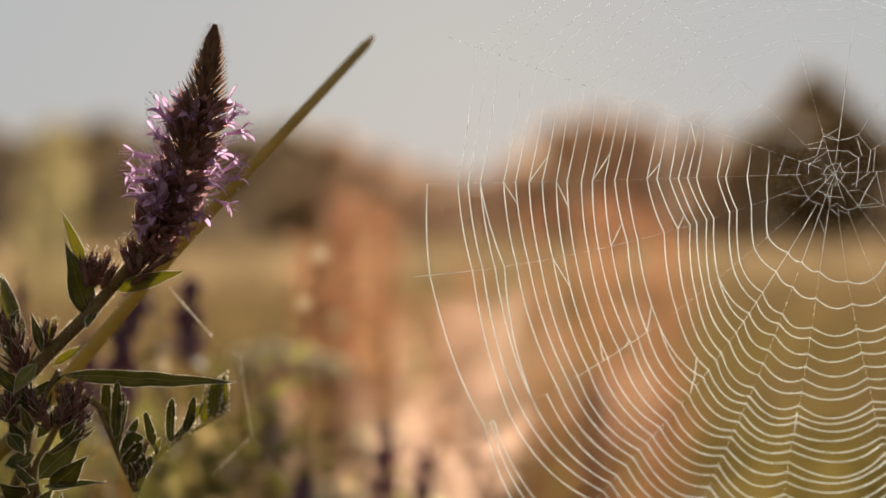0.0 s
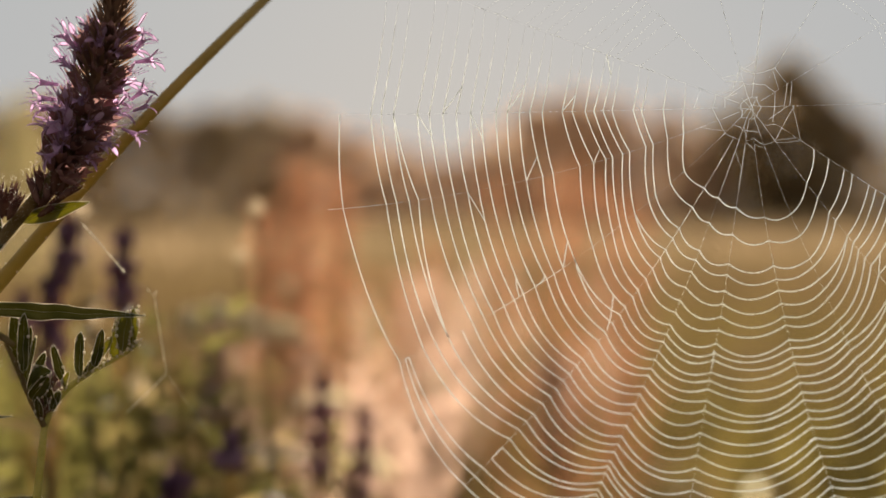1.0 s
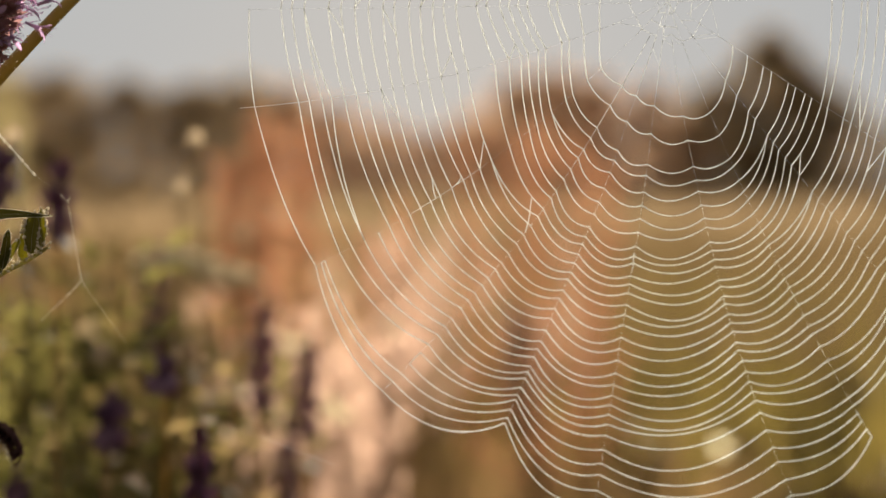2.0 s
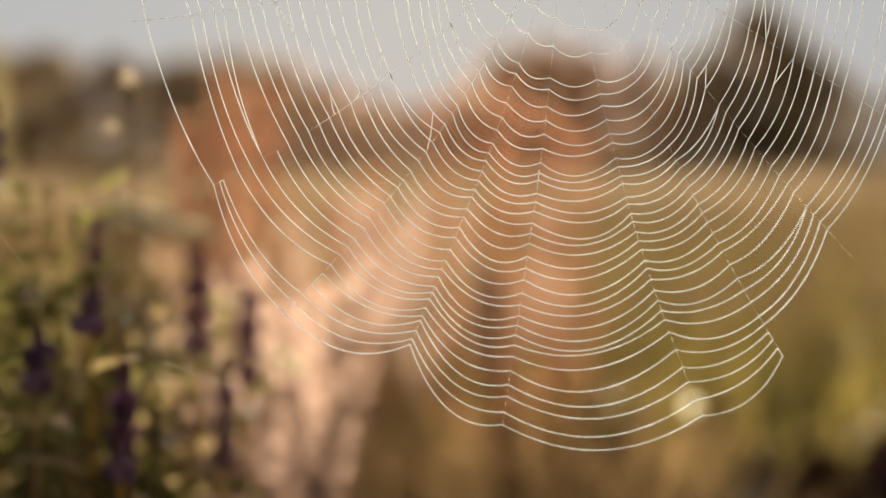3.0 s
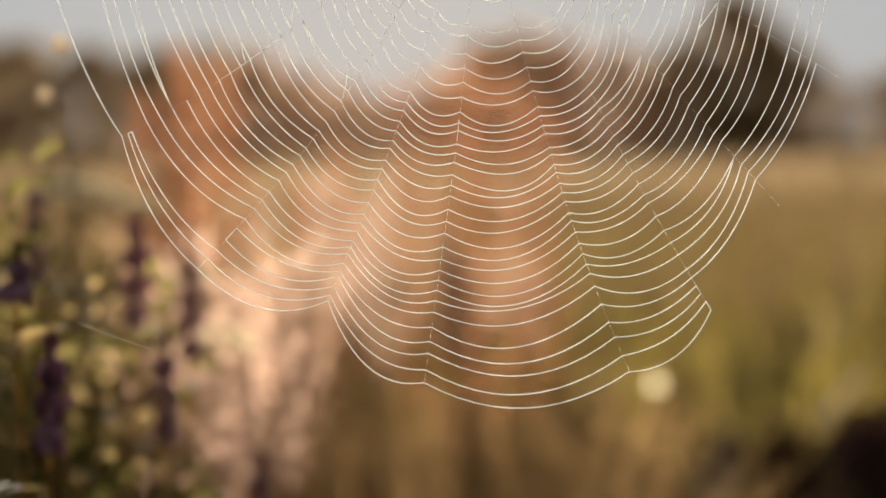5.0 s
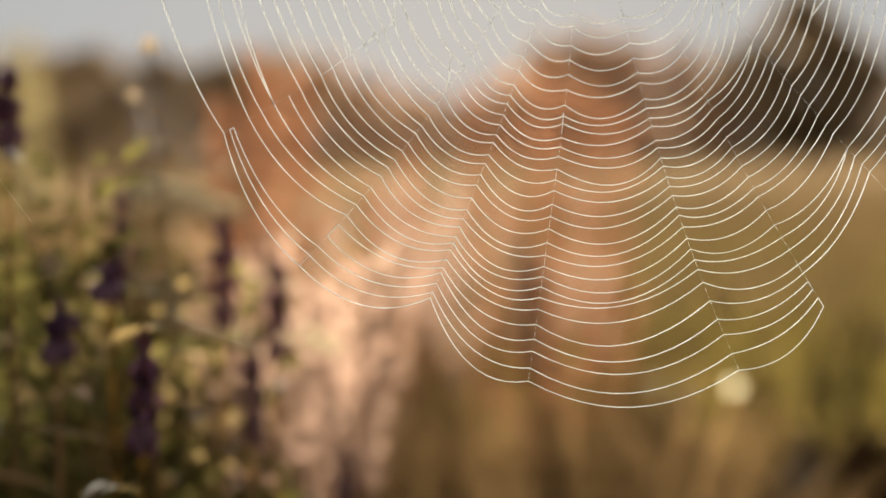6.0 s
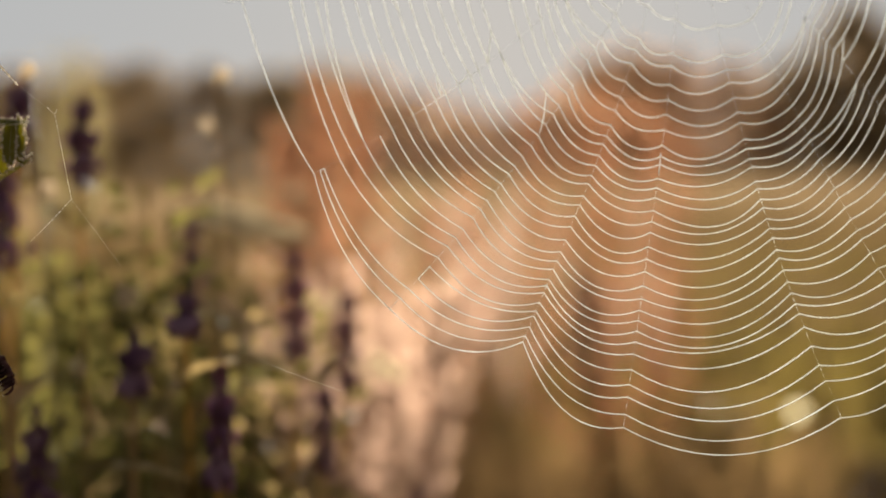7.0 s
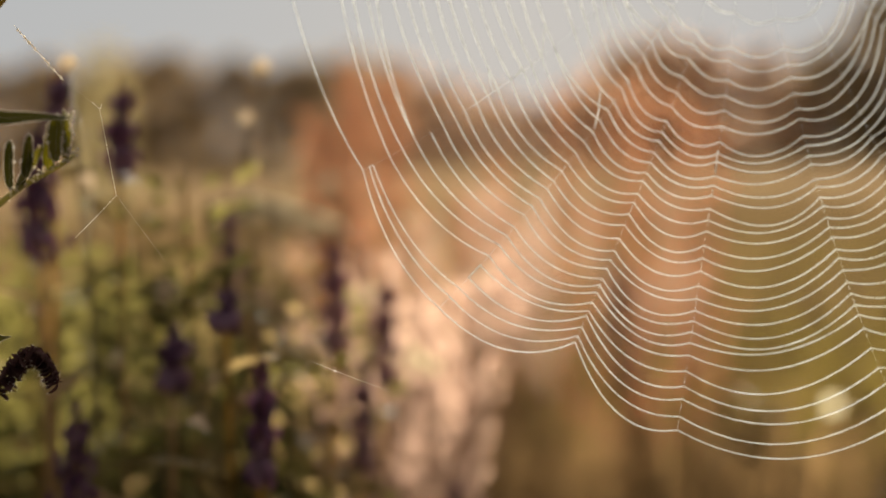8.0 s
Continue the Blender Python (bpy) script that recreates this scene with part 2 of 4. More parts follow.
def grass_sheet(name, count, x0, x1, y0, y1, low, high, width, mat, label, lean=0.25, seed=1, power=1.0):
    """Blades of grass, each a bent tapered strip, as one uncountable sheet."""
    r = np.random.default_rng(seed)
    y = y0 + (y1 - y0) * r.random(count) ** power
    spread = 0.35 + 0.65 * (y - y0) / (y1 - y0)
    x = (x0 + x1) / 2 + (r.random(count) - 0.5) * (x1 - x0) * spread
    h = low + (high - low) * r.random(count)
    turn, tip = r.random(count) * np.pi, r.normal(0, lean, (count, 2)) * h[:, None]
    w = width * (0.5 + r.random(count))
    cx, cy = np.cos(turn) * w, np.sin(turn) * w
    pts = np.zeros((count, 7, 3))
    for k, (s, taper) in enumerate(((0, 1.0), (0.45, 0.85), (0.8, 0.5))):
        for side, sign in ((0, -1), (1, 1)):
            pts[:, 2 * k + side] = np.stack([x + tip[:, 0] * s * s + sign * cx * taper, y + tip[:, 1] * s * s + sign * cy * taper, h * s], 1)
    pts[:, 6] = np.stack([x + tip[:, 0], y + tip[:, 1], h], 1)
    base = (np.arange(count) * 7)[:, None]
    quads = np.concatenate([base + np.array([[0, 1, 3, 2]]), base + np.array([[2, 3, 5, 4]])])
    tris = base + np.array([[4, 5, 6]])
    me = bpy.data.meshes.new(name)
    me.from_pydata(pts.reshape(-1, 3).tolist(), [], quads.tolist() + tris.tolist())
    me.materials.append(mat)
    tagged(new(name, me), label, "grass", kind="stuff")


def surrounding_grass():
    """Sparse meadow grass all round the path, trodden low along it."""
    r = np.random.default_rng(15)
    n = 16000
    x, y = r.uniform(-7, 7, n), r.uniform(-6, 9, n)
    keep = np.hypot(x, y) > 0.12
    x, y = x[keep], y[keep]
    n = len(x)
    lane = (np.abs(x - 0.1 * y) < 0.35 + 0.42 * np.maximum(y, 0)) & (y > -0.3)
    h, w, a = r.uniform(0.15, 0.4, n), r.uniform(0.003, 0.006, n), r.uniform(0, 3.14, n)
    h = np.where(lane, 0.3 * h, h)
    tx, ty = r.normal(0, 0.25, n) * h, r.normal(0, 0.25, n) * h
    cx, cy = np.cos(a) * w, np.sin(a) * w
    zero = np.zeros(n)
    rows = [(x - cx, y - cy, zero), (x + cx, y + cy, zero), (x + cx * 0.7 + tx * 0.3, y + cy * 0.7 + ty * 0.3, h * 0.55), (x - cx * 0.7 + tx * 0.3, y - cy * 0.7 + ty * 0.3, h * 0.55), (x + tx, y + ty, h)]
    pts = np.stack([np.stack(p, 1) for p in rows], 1)
    b = (np.arange(n) * 5)[:, None]
    me = bpy.data.meshes.new("surrounding_grass")
    me.from_pydata(pts.reshape(-1, 3).tolist(), [], (b + np.array([[0, 1, 2, 3]])).tolist() + (b + np.array([[3, 2, 4]])).tolist())
    me.materials.append(BROWN)
    tagged(new("surrounding_grass", me), "sparse dry meadow grass round the place", "grass", kind="stuff")


def build_tree(x, y, height, width, seed, label, leaf):
    r = random.Random(seed)
    t = thing("tree", (x, y, 0), label, "tree", "tree line")
    base = Vector((x, y, -0.1))
    top = base + Vector((r.uniform(-0.3, 0.3), 0, height * 0.8))
    s = Shape().tube(glide([base, base.lerp(top, 0.5) + Vector((r.uniform(-0.2, 0.2), 0.1, 0)), top], 4), [height * 0.03 * (1 - 0.1 * k) for k in range(9)], 7)
    for k in range(7):
        a, w = base.lerp(top, 0.25 + 0.09 * k), r.uniform(0, 6.28)
        d = Vector((math.cos(w), math.sin(w), 0.7)) * width * 0.28
        s.tube([a, a + d * 0.5, a + d], [height * 0.012, height * 0.008, height * 0.003], 5)
    part("trunk", s, BARK, t)
    c = Shape()
    for k in range(int(330 * max(1.0, (7 / height) ** 1.6 * width / 13))):
        w, q = r.uniform(0, 6.28), r.random() ** 0.5
        h = r.uniform(0.0, 1.0)
        env = (math.sin(math.pi * min(h * 0.80 + 0.20, 1)) ** 0.6) * (0.85 + 0.3 * noise.noise(Vector((math.cos(w) * 1.3, math.sin(w) * 1.3, h * 4 + seed))))
        p = base + Vector((math.cos(w) * q * env * width / 2, math.sin(w) * q * env * width / 2, height * h))
        size = height * r.uniform(0.035, 0.07)
        for _ in range(3):
            n1 = Vector((r.gauss(0, 1), r.gauss(0, 1), r.gauss(0, 1))).normalized() * size
            n2 = n1.orthogonal().normalized() * size * 0.6
            o = p + Vector((r.gauss(0, 1), r.gauss(0, 1), r.gauss(0, 1))) * size * 0.6
            b = len(c.v)
            c.v += [o - n1, o - n2, o + n1, o + n2]
            c.f.append((b, b + 1, b + 2, b + 3))
    part("crown", c, leaf, t, smooth=False)


def build_distance():
    build_ground()
    # the tree line, a low notch where the sun stands, a tall tree beyond the notch's far side
    line = [(-62, 7.0, 12), (-55, 6.8, 11), (-48, 7.1, 11), (-42, 6.9, 10), (-37, 7.0, 9), (-32, 6.9, 9), (-28, 7.0, 8), (-24, 7.1, 8), (-20, 7.0, 8), (-16.5, 6.8, 8), (-13, 6.7, 8), (-9.5, 6.6, 7), (-6.6, 6.3, 6),
            (-4.2, 5.5, 6), (-1.0, 4.2, 5), (1.8, 3.7, 5), (4.4, 5.0, 4), (6.6, 6.6, 5), (9.2, 7.3, 6), (12, 7.0, 6), (14.5, 6.3, 5), (17, 5.0, 4),
            (19.3, 6.8, 5), (21.6, 9.3, 5.5), (24.0, 7.8, 5.5), (27.0, 6.2, 6), (31, 4.6, 7), (36, 3.9, 8), (42, 3.6, 9), (49, 3.8, 10)]
    for k, (x, h, w) in enumerate(line):
        # dry picks the trees beside the notch, coloured pale for the glare there
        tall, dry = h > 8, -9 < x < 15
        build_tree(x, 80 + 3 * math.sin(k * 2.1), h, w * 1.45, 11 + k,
                   "tall dark tree standing out of the hazy tree line" if tall else "tree in the far tree line, its crown paled tan for the sun's glare" if dry else "dark hazy tree in the far tree line",
                   GLARE_CROWN if dry else CROWN)
    grass_sheet("far_meadow_grass", 9000, -60, 70, 12, 78, 0.22, 0.42, 0.035, PALE_STRAW, "pale straw meadow grass stretching to the trees", seed=5, power=1.6)
    grass_sheet("meadow_grass", 9000, -3.2, 4.2, 2.4, 9.5, 0.2, 0.40, 0.006, FAR_STRAW, "dry straw-coloured meadow grass", seed=6, power=1.3)
    grass_sheet("olive_grass", 5000, -0.9, 2.6, 1.5, 5.0, 0.16, 0.36, 0.005, OLIVE, "olive green and brown meadow grass", seed=7, power=1.2)
    grass_sheet("brown_grass", 4200, -0.45, 0.65, 0.95, 2.3, 0.14, 0.29, 0.0035, BROWN, "brown dry grass below the web", seed=9)
    grass_sheet("tall_brown_grass", 1600, -0.06, 0.40, 0.85, 1.40, 0.24, 0.38, 0.0030, BROWN, "brown dry grass standing behind the web", seed=10)
    surrounding_grass()
    grass_sheet("near_grass", 2600, -0.7, 1.3, 0.75, 1.8, 0.10, 0.24, 0.003, OLIVE, "low olive grass between the meadow flowers", seed=8)


# ---------------------------------------------------------------- spider web
HUB = Vector((0.1319, 0.330, 0.6494))
KNOTS = (0, 5, 10, 16, 23, 33)
# angle at the hub and at the rim, then the distance in mm of turns 0, 5, 10, 16, 23 and 33, counted from the rim
RADII = [
    (181.5, 181.0, 108.3, 100.2, 85.0, 63.8, 44.2, 18.0),
    (203.0, 193.5, 110.8, 99.5, 84.9, 65.6, 40.5, 19.0),
    (226.0, 215.8, 114.5, 107.5, 89.7, 71.0, 49.0, 24.0),
    (242.0, 233.8, 125.4, 108.4, 92.8, 77.0, 56.0, 24.0),
    (251.0, 248.4, 117.2, 106.9, 96.4, 78.5, 61.0, 25.0),
    (262.0, 261.6, 131.8, 113.7, 99.9, 81.4, 62.7, 27.0),
    (275.5, 283.2, 133.1, 109.5, 94.5, 79.5, 62.0, 29.0),
    (289.5, 295.0, 125.8, 113.6, 94.0, 77.0, 60.8, 30.0),
    (306.0, 309.5, 114.0, 101.2, 87.8, 69.3, 50.0, 25.0),
    (326.5, 327.8, 104.0, 95.0, 80.0, 62.0, 45.0, 20.0),
    (2.0, 0.0, 96.0, 90.0, 76.0, 58.0, 41.0, 18.0),
]
UPPER = [(32, 92), (58, 86), (83, 84), (106, 86), (135, 96), (160, 109)]
for a, r in UPPER:
    RADII.append((a, a, r, r * 0.93, r * 0.78, r * 0.58, r * 0.40, r * 0.17))
SAG = [0.03, 0.045, 0.09, 0.16, 0.19, 0.17, 0.14, 0.10, 0.07, 0.04, 0.03, 0.03, 0.03, 0.03, 0.03, 0.03, 0.03]
LOOPS = {2: (1, 2), 3: (3, 4)}
MERGED = (8, 20, 27)


LEAN = 0.28


def lean(p):
    """Tips a point of the upright sheet, so that the hub hangs nearer to the path than the rim below."""
    u = min(max((p.z - 0.57) / 0.05, 0), 1)
    c = Vector((0.088 - 0.046 * u, -0.021 * u, 0.583 + 0.041 * u))
    k = (0.333 - LEAN * (c.z - 0.575) - c.y) / (p.y - c.y + LEAN * (p.z - c.z))
    q = c + (p - c) * k
    return q if q.z > 0.575 else c + (p - c) * (0.333 - c.y) / (p.y - c.y)


def on_radius(j, r):
    row = RADII[j]
    a = radians(row[0] + (row[1] - row[0]) * min(r / 115, 1.15))
    return lean(HUB + Vector((math.cos(a), 0, math.sin(a))) * (r / 1000))


def turn_radius(j, i):
    row = RADII[j]
    for k in range(len(KNOTS) - 1):
        if KNOTS[k] <= i <= KNOTS[k + 1]:
            u = (i - KNOTS[k]) / (KNOTS[k + 1] - KNOTS[k])
            r = row[2 + k] * (1 - u) + row[3 + k] * u
            wob = noise.noise(Vector((j * 7.3, i * 1.7, 0.5)))
            return r + (0.9 * wob if i not in (0, 5) else 0)
    return row[-1]


def has_turn(j, i):
    if i in (30, 32):
        return False
    if 10 <= j <= 15:
        return 5 <= i <= (22 if j < 15 else 28) and i not in MERGED
    if j == 1 and i == 8:
        return True
    if j in (0, 1, 16):
        return i == 0 and j < 2 or i >= 5 and i not in MERGED
    if j == 2:
        return i not in (3, 4) and i not in MERGED
    if 3 <= j <= 7:
        return True
    if j in (8, 9):
        return i >= 4 and i not in MERGED
    return i >= 5 and i not in MERGED


def build_web():
    web = thing("spider_web", HUB, "large dewy orb spider web of white silk with scalloped lower turns", "spider web")
    n = len(RADII)
    runs = {}
    for i in range(34):
        s, used = Shape(), False
        for j in range(n):
            k = (j + 1) % n
            a_in, b_in = has_turn(j, i), has_turn(k, i)
            if not a_in and not b_in:
                continue
            if not (a_in and b_in) and i not in MERGED:
                continue
            if j == 7 and i < 4 and not b_in:
                continue
            a = on_radius(j, turn_radius(j, i if a_in or (i == 8 and j == 2) else i - 1))
            b = on_radius(k, turn_radius(k, i if b_in else i - 1))
            mid = (a + b) / 2
            out = Vector((b - a)).cross(Vector((0, 1, 0))).normalized()
            if out.dot(mid - HUB) < 0:
                out = -out
            pull = (out * 0.75 + Vector((0, 0, -0.65))).normalized() if mid.z < HUB.z else out * -0.4
            sag = SAG[j] * (1 + 0.35 * noise.noise(Vector((j * 3.1, i * 0.9, 9.0)))) * (a - b).length
            deep = 0.0012 * noise.noise(Vector((j * 1.9, i * 0.6, 4.0)))
            skew = 0.14 * noise.noise(Vector((j * 2.3, i * 0.4, 7.0)))
            pts = []
            for q in range(13):
                u = q / 12
                bow = 4 * u * (1 - u) * (1 + skew * (u - 0.5) * 4)
                pts.append(a.lerp(b, u) + pull * sag * bow + Vector((0, deep * bow, 0)))
            thick = (0.000150 if j < 10 or j == 16 else 0.000018) * (1 + 0.25 * noise.noise(Vector((j, i, 1.0))))
            fade = [min(1.0, 0.12 + 1.1 * (q / 12) ** 1.5) if j == 16 else 1.0 for q in range(13)]
            s.tube(pts, [thick * f * (1 + 0.3 * noise.noise(p * 900)) for p, f in zip(pts, fade)], 5)
            used = True
            runs[j, i] = pts
        if i in (1, 3):
            j = 2 if i == 1 else 3
            s.tube([on_radius(j, turn_radius(j, i)), on_radius(j, turn_radius(j, i + 1))], 0.00015, 5)
        if i in (0, 2):
            s.tube([on_radius(7, turn_radius(7, i)), on_radius(7, turn_radius(7, i + 1))], 0.00015, 5)
        if used:
            part("spiral_thread", s, SILK, web)
    beads = Shape()
    for j in range(n):
        row = RADII[j]
        inner = 9 + 3 * noise.noise(Vector((j, 2.2, 0)))
        end = row[2] + (3.5 if j == 1 else 0.6)
        pts = [on_radius(j, inner + (end - inner) * q / 24) for q in range(25)]
        thin = []
        for q in range(25):
            r = inner + (end - inner) * q / 24
            # radials 1 and 2 are thickened where their silk glints in the sun
            strong = (j == 3 and r < 52) or (j in (4, 13) and r < 26) or (j == 5 and r < 20) or (j == 2 and 66 < r < 86) or (j == 1 and r > 100)
            thin.append(0.00007 if strong else 0.000016 if r < 55 else 0.000011)
        part("radial_thread", Shape().tube(pts, thin, 5), SILK, web)
        r = inner
        while r < end - 2:
            r += rng.expovariate(0.9) + 0.4
            if rng.random() < 0.7 and not (j == 2 and 58 < r) and not (10 <= j <= 15 and r > 36):
                p = on_radius(j, min(r, end))
                d = (on_radius(j, r + 1) - p).normalized() * rng.uniform(0.0002, 0.0007)
                beads.tube([p - d, p, p + d], [0.00002, rng.uniform(0.00005, 0.00010), 0.00002], 5)
    # the loose mesh round the hub
    hub = Shape()
    for ring, (rr, kept, wide) in enumerate(((2.9, 1.0, 0.00006), (6.4, 0.75, 0.00006), (9.6, 0.9, 0.00006), (13.4, 0.3, 0.00004))):
        nodes = [on_radius(j, rr * (1 + 0.5 * noise.noise(Vector((j * 1.7, ring * 5.1, 0))))) for j in range(n)]
        for j in range(n):
            if rng.random() < kept:
                hub.tube([nodes[j], (nodes[j] + nodes[(j + 1) % n]) / 2 - Vector((0, 0, 0.0002)), nodes[(j + 1) % n]], wide, 4)
    for j in range(n):
        if j % 3:
            hub.tube([on_radius(j, 3.2), on_radius(j, 6), on_radius(j, 9)], [0.00005, 0.00005, 0.000025], 4)
    for _ in range(12):
        j, r0 = rng.randrange(n), rng.uniform(3, 11)
        hub.tube([on_radius(j, r0), on_radius((j + 1) % n, r0 + rng.uniform(1.5, 4))], 0.00005, 4)
    for a, b in ((0, 7), (2, 10), (4, 12), (6, 14), (8, 15)):
        hub.tube([on_radius(a, 3.4), lean(HUB) + Vector((jit(0.0008), 0, jit(0.0008))), on_radius(b, 3.4)], 0.00005, 4)
    part("hub_mesh", hub, SILK, web, "tangled silk mesh at the hub")
    # strong broken threads that hang in the web
    for j, r0, dx, dz in ((3, 70.0, 1.6, 9.5), (2, 79.0, -1.0, 5.0), (2, 74.0, 2.5, 3.0), (5, 70.0, 0.4, 5.0)):
        p = on_radius(j, r0)
        part("tie_thread", Shape().tube([p, p + Vector((dx * 0.6, -0.6, dz * 0.4)) / 1000, p + Vector((dx, -1, dz)) / 1000], 0.00014, 5), SILK, web)
    # short joins where two turns run into one
    for j, i, own, other in ((0, 9, 0, 3), (0, 13, 0, 4), (0, 17, 12, 8), (0, 22, 12, 9), (16, 11, 12, 9), (16, 16, 12, 8), (16, 21, 12, 9), (16, 24, 0, 4), (1, 12, 0, 3), (1, 18, 12, 9), (8, 14, 12, 8), (8, 21, 0, 3), (9, 17, 0, 4)):
        if (j, i) in runs and (j, i + 1) in runs:
            a, b = runs[j, i][own], runs[j, i + 1][other]
            part("tie_thread", Shape().tube([a, a.lerp(b, 0.5), b], 0.00013, 5), SILK, web)
    part("dew_bead", beads, SILK, web, "tiny dew beads strung on the radial threads", kind="stuff")


def build_strands():
    t = thing("loose_thread", (-0.0259, 0.348, 0.5773), "thin loose spider thread with forked ends beside the sprig", "spider thread")
    node = Vector((-0.0259, 0.348, 0.5773))
    arms = [[(-0.0290, 0.347, 0.5992), (-0.02745, 0.3475, 0.58825), node],
            [(-0.0284, 0.347, 0.6003), (-0.0290, 0.347, 0.5992), (-0.0308, 0.347, 0.6008)],
            [node, (-0.031, 0.348, 0.5722), (-0.0369, 0.348, 0.5667)],
            [node, (-0.0198, 0.348, 0.5686), (-0.0137, 0.348, 0.5598)],
            [(-0.0466, 0.338, 0.6195), (-0.0410, 0.338, 0.6130), (-0.0351, 0.338, 0.6061)],
            [(-0.0351, 0.338, 0.6061), (-0.0290, 0.347, 0.5992)]]
    for k, arm in enumerate(arms):
        base = (0.00005, 0.00004, 0.00005, 0.000016, 0.00011, 0.000006)[k]
        s = Shape()
        pts = glide(arm, 18)
        s.tube(pts, [base * (1 + 0.6 * noise.noise(p * 700)) for p in pts], 5)
        for p in pts:
            if k != 5 and rng.random() < 0.6:
                s.ball(p + Vector((jit(0.00005), 0, jit(0.00005))), base * rng.uniform(1.6, 3.2), 5, 4, (1, 1, 1.6))
        part("strand", s, SILK_FINE, t)
    # of the long strand here, only the stretch that glints is built
    t = thing("glinting_stretch", (0.03, 0.34, 0.53), "glinting stretch of the long loose spider thread, built alone under the web", "spider thread")
    s = Shape().tube(glide([(0.0225, 0.3465, 0.5345), (0.032, 0.3465, 0.5305), (0.0425, 0.3465, 0.5265)], 8), 0.000035, 5)
    part("strand", s, SILK_FINE, t)


# ---------------------------------------------------------------- foreground plants
def spot(u, v, y=0.33):
    """A point of the upright plane of the web: u to the right and v down, in steps of 0.15 mm, wider or narrower for a plane behind or before it."""
    y -= 0.009
    k = (y + 0.023) / 0.353
    return Vector((0.030 + (-0.0014 + (u - 784) * 1.506e-4 - (v - 441) * 1.3e-6) * k, y, 0.635 + (-0.0064 - (v - 441) * 1.512e-4 - (u - 784) * 1.3e-6) * k))


def hairs(shape, pts, radius, count, length, thick=0.00003, lean=0.5):
    """Short soft hairs that stand off a line."""
    for _ in range(count):
        k = rng.randrange(len(pts) - 1)
        d = (pts[k + 1] - pts[k]).normalized()
        p = pts[k].lerp(pts[k + 1], rng.random())
        o = d.orthogonal().normalized()
        o.rotate(Matrix.Rotation(rng.uniform(0, 6.283), 3, d))
        r = radius if not isinstance(radius, list) else radius[k]
        e = p + o * (r * 0.9)
        tip = e + (o + d * rng.uniform(0, lean) + Vector((jit(0.3), jit(0.3), jit(0.3)))).normalized() * length * rng.uniform(0.5, 1.3)
        shape.tube([e, tip], [thick, thick * 0.3], 3, cap=False)


def flat_leaf(name, owner, a, b, width, mat, droop=0.2, roll=0.0, fold=0.3, wide_at=0.4, down=60, label="", sharp=1.0, beads=0):
    a, b = Vector(a), Vector(b)
    length = (b - a).length * (1 + abs(droop) * 0.04)
    d = (b - a).normalized()
    up = Vector((0, -1, 0))
    m = aim(a, d, up, roll) @ Matrix.Rotation(droop * 0.5, 4, "X")
    sheet = Shape().blade(m, length, width, 0.00010, droop, fold, jit(0.3), 14, wide_at, sharp)
    half = len(sheet.v) // 2
    for k in range(half):
        q = sheet.v[k] * (260 if down < 50 else 160)
        wave = Vector((noise.noise(q), noise.noise(q + Vector((7, 3, 1))), noise.noise(q + Vector((2, 9, 5))))) * min(width * 0.13, 0.0007)
        sheet.v[k] += wave
        sheet.v[k + half] += wave
    me = sheet.mesh(name, mat)
    ob = part(name, me, mat, owner, label)
    if down:
        s = Shape()
        rows = len(me.vertices) // 10
        for side in (0, 4):
            line = [me.vertices[k * 5 + side].co.copy() for k in range(rows)]
            s.tube(line, [0.000042 * (1 + 1.6 * abs(noise.noise(p * 500))) for p in line], 5)
        s.tube([me.vertices[k * 5 + 2].co.copy() for k in range(rows)], [0.00006 * (1 - 0.8 * k / rows) for k in range(rows)], 5)
        rim = [v.co for k, v in enumerate(me.vertices) if k % 5 in (0, 4)]
        for _ in range(down * 3):
            p = rim[rng.randrange(len(rim))].lerp(rim[rng.randrange(len(rim))], 0.06)
            o = (p - (a + d * (p - a).dot(d)))
            o = (o.normalized() if o.length > 1e-6 else up) + Vector((jit(0.5), jit(0.5), jit(0.5))) + d * 0.4
            s.tube([p, p + o.normalized() * rng.uniform(0.0002, 0.0006)], [0.00003, 0.00001], 3, cap=False)
        for _ in range(beads):
            p = rim[rng.randrange(len(rim))]
            s.ball(p + Vector((jit(0.0002), jit(0.0002), jit(0.0002))), rng.uniform(0.00022, 0.0005), 7, 5)
        part("leaf_down", s, HAIR, ob, "pale downy rim", kind="stuff")
    return ob


def calyx_shape(length=0.0066, width=0.0028):
    """A ribbed cup with pointed teeth, opening along +y."""
    s, n = Shape(), 10
    rows = ((0.0, 0.35), (0.15, 0.8), (0.5, 1.0), (0.8, 1.05))
    for t, w in rows:
        for j in range(n):
            a = 2 * math.pi * j / n
            rib = 1 + 0.16 * (j % 2)
            s.v.append(Vector((math.cos(a) * width / 2 * w * rib, t * length, math.sin(a) * width / 2 * w * rib)))
    for k in range(len(rows) - 1):
        for j in range(n):
            a, b = k * n + j, k * n + (j + 1) % n
            s.f.append((a, a + n, b + n, b))
    top = (len(rows) - 1) * n
    for j in range(0, n, 2):
        a = 2 * math.pi * (j + 0.5) / n
        s.v.append(Vector((math.cos(a) * width * 0.56, length * 1.04, math.sin(a) * width * 0.56)))
        s.f.append((top + j, len(s.v) - 1, top + (j + 1) % n))
    s.f.append(tuple(range(n)))
    return s


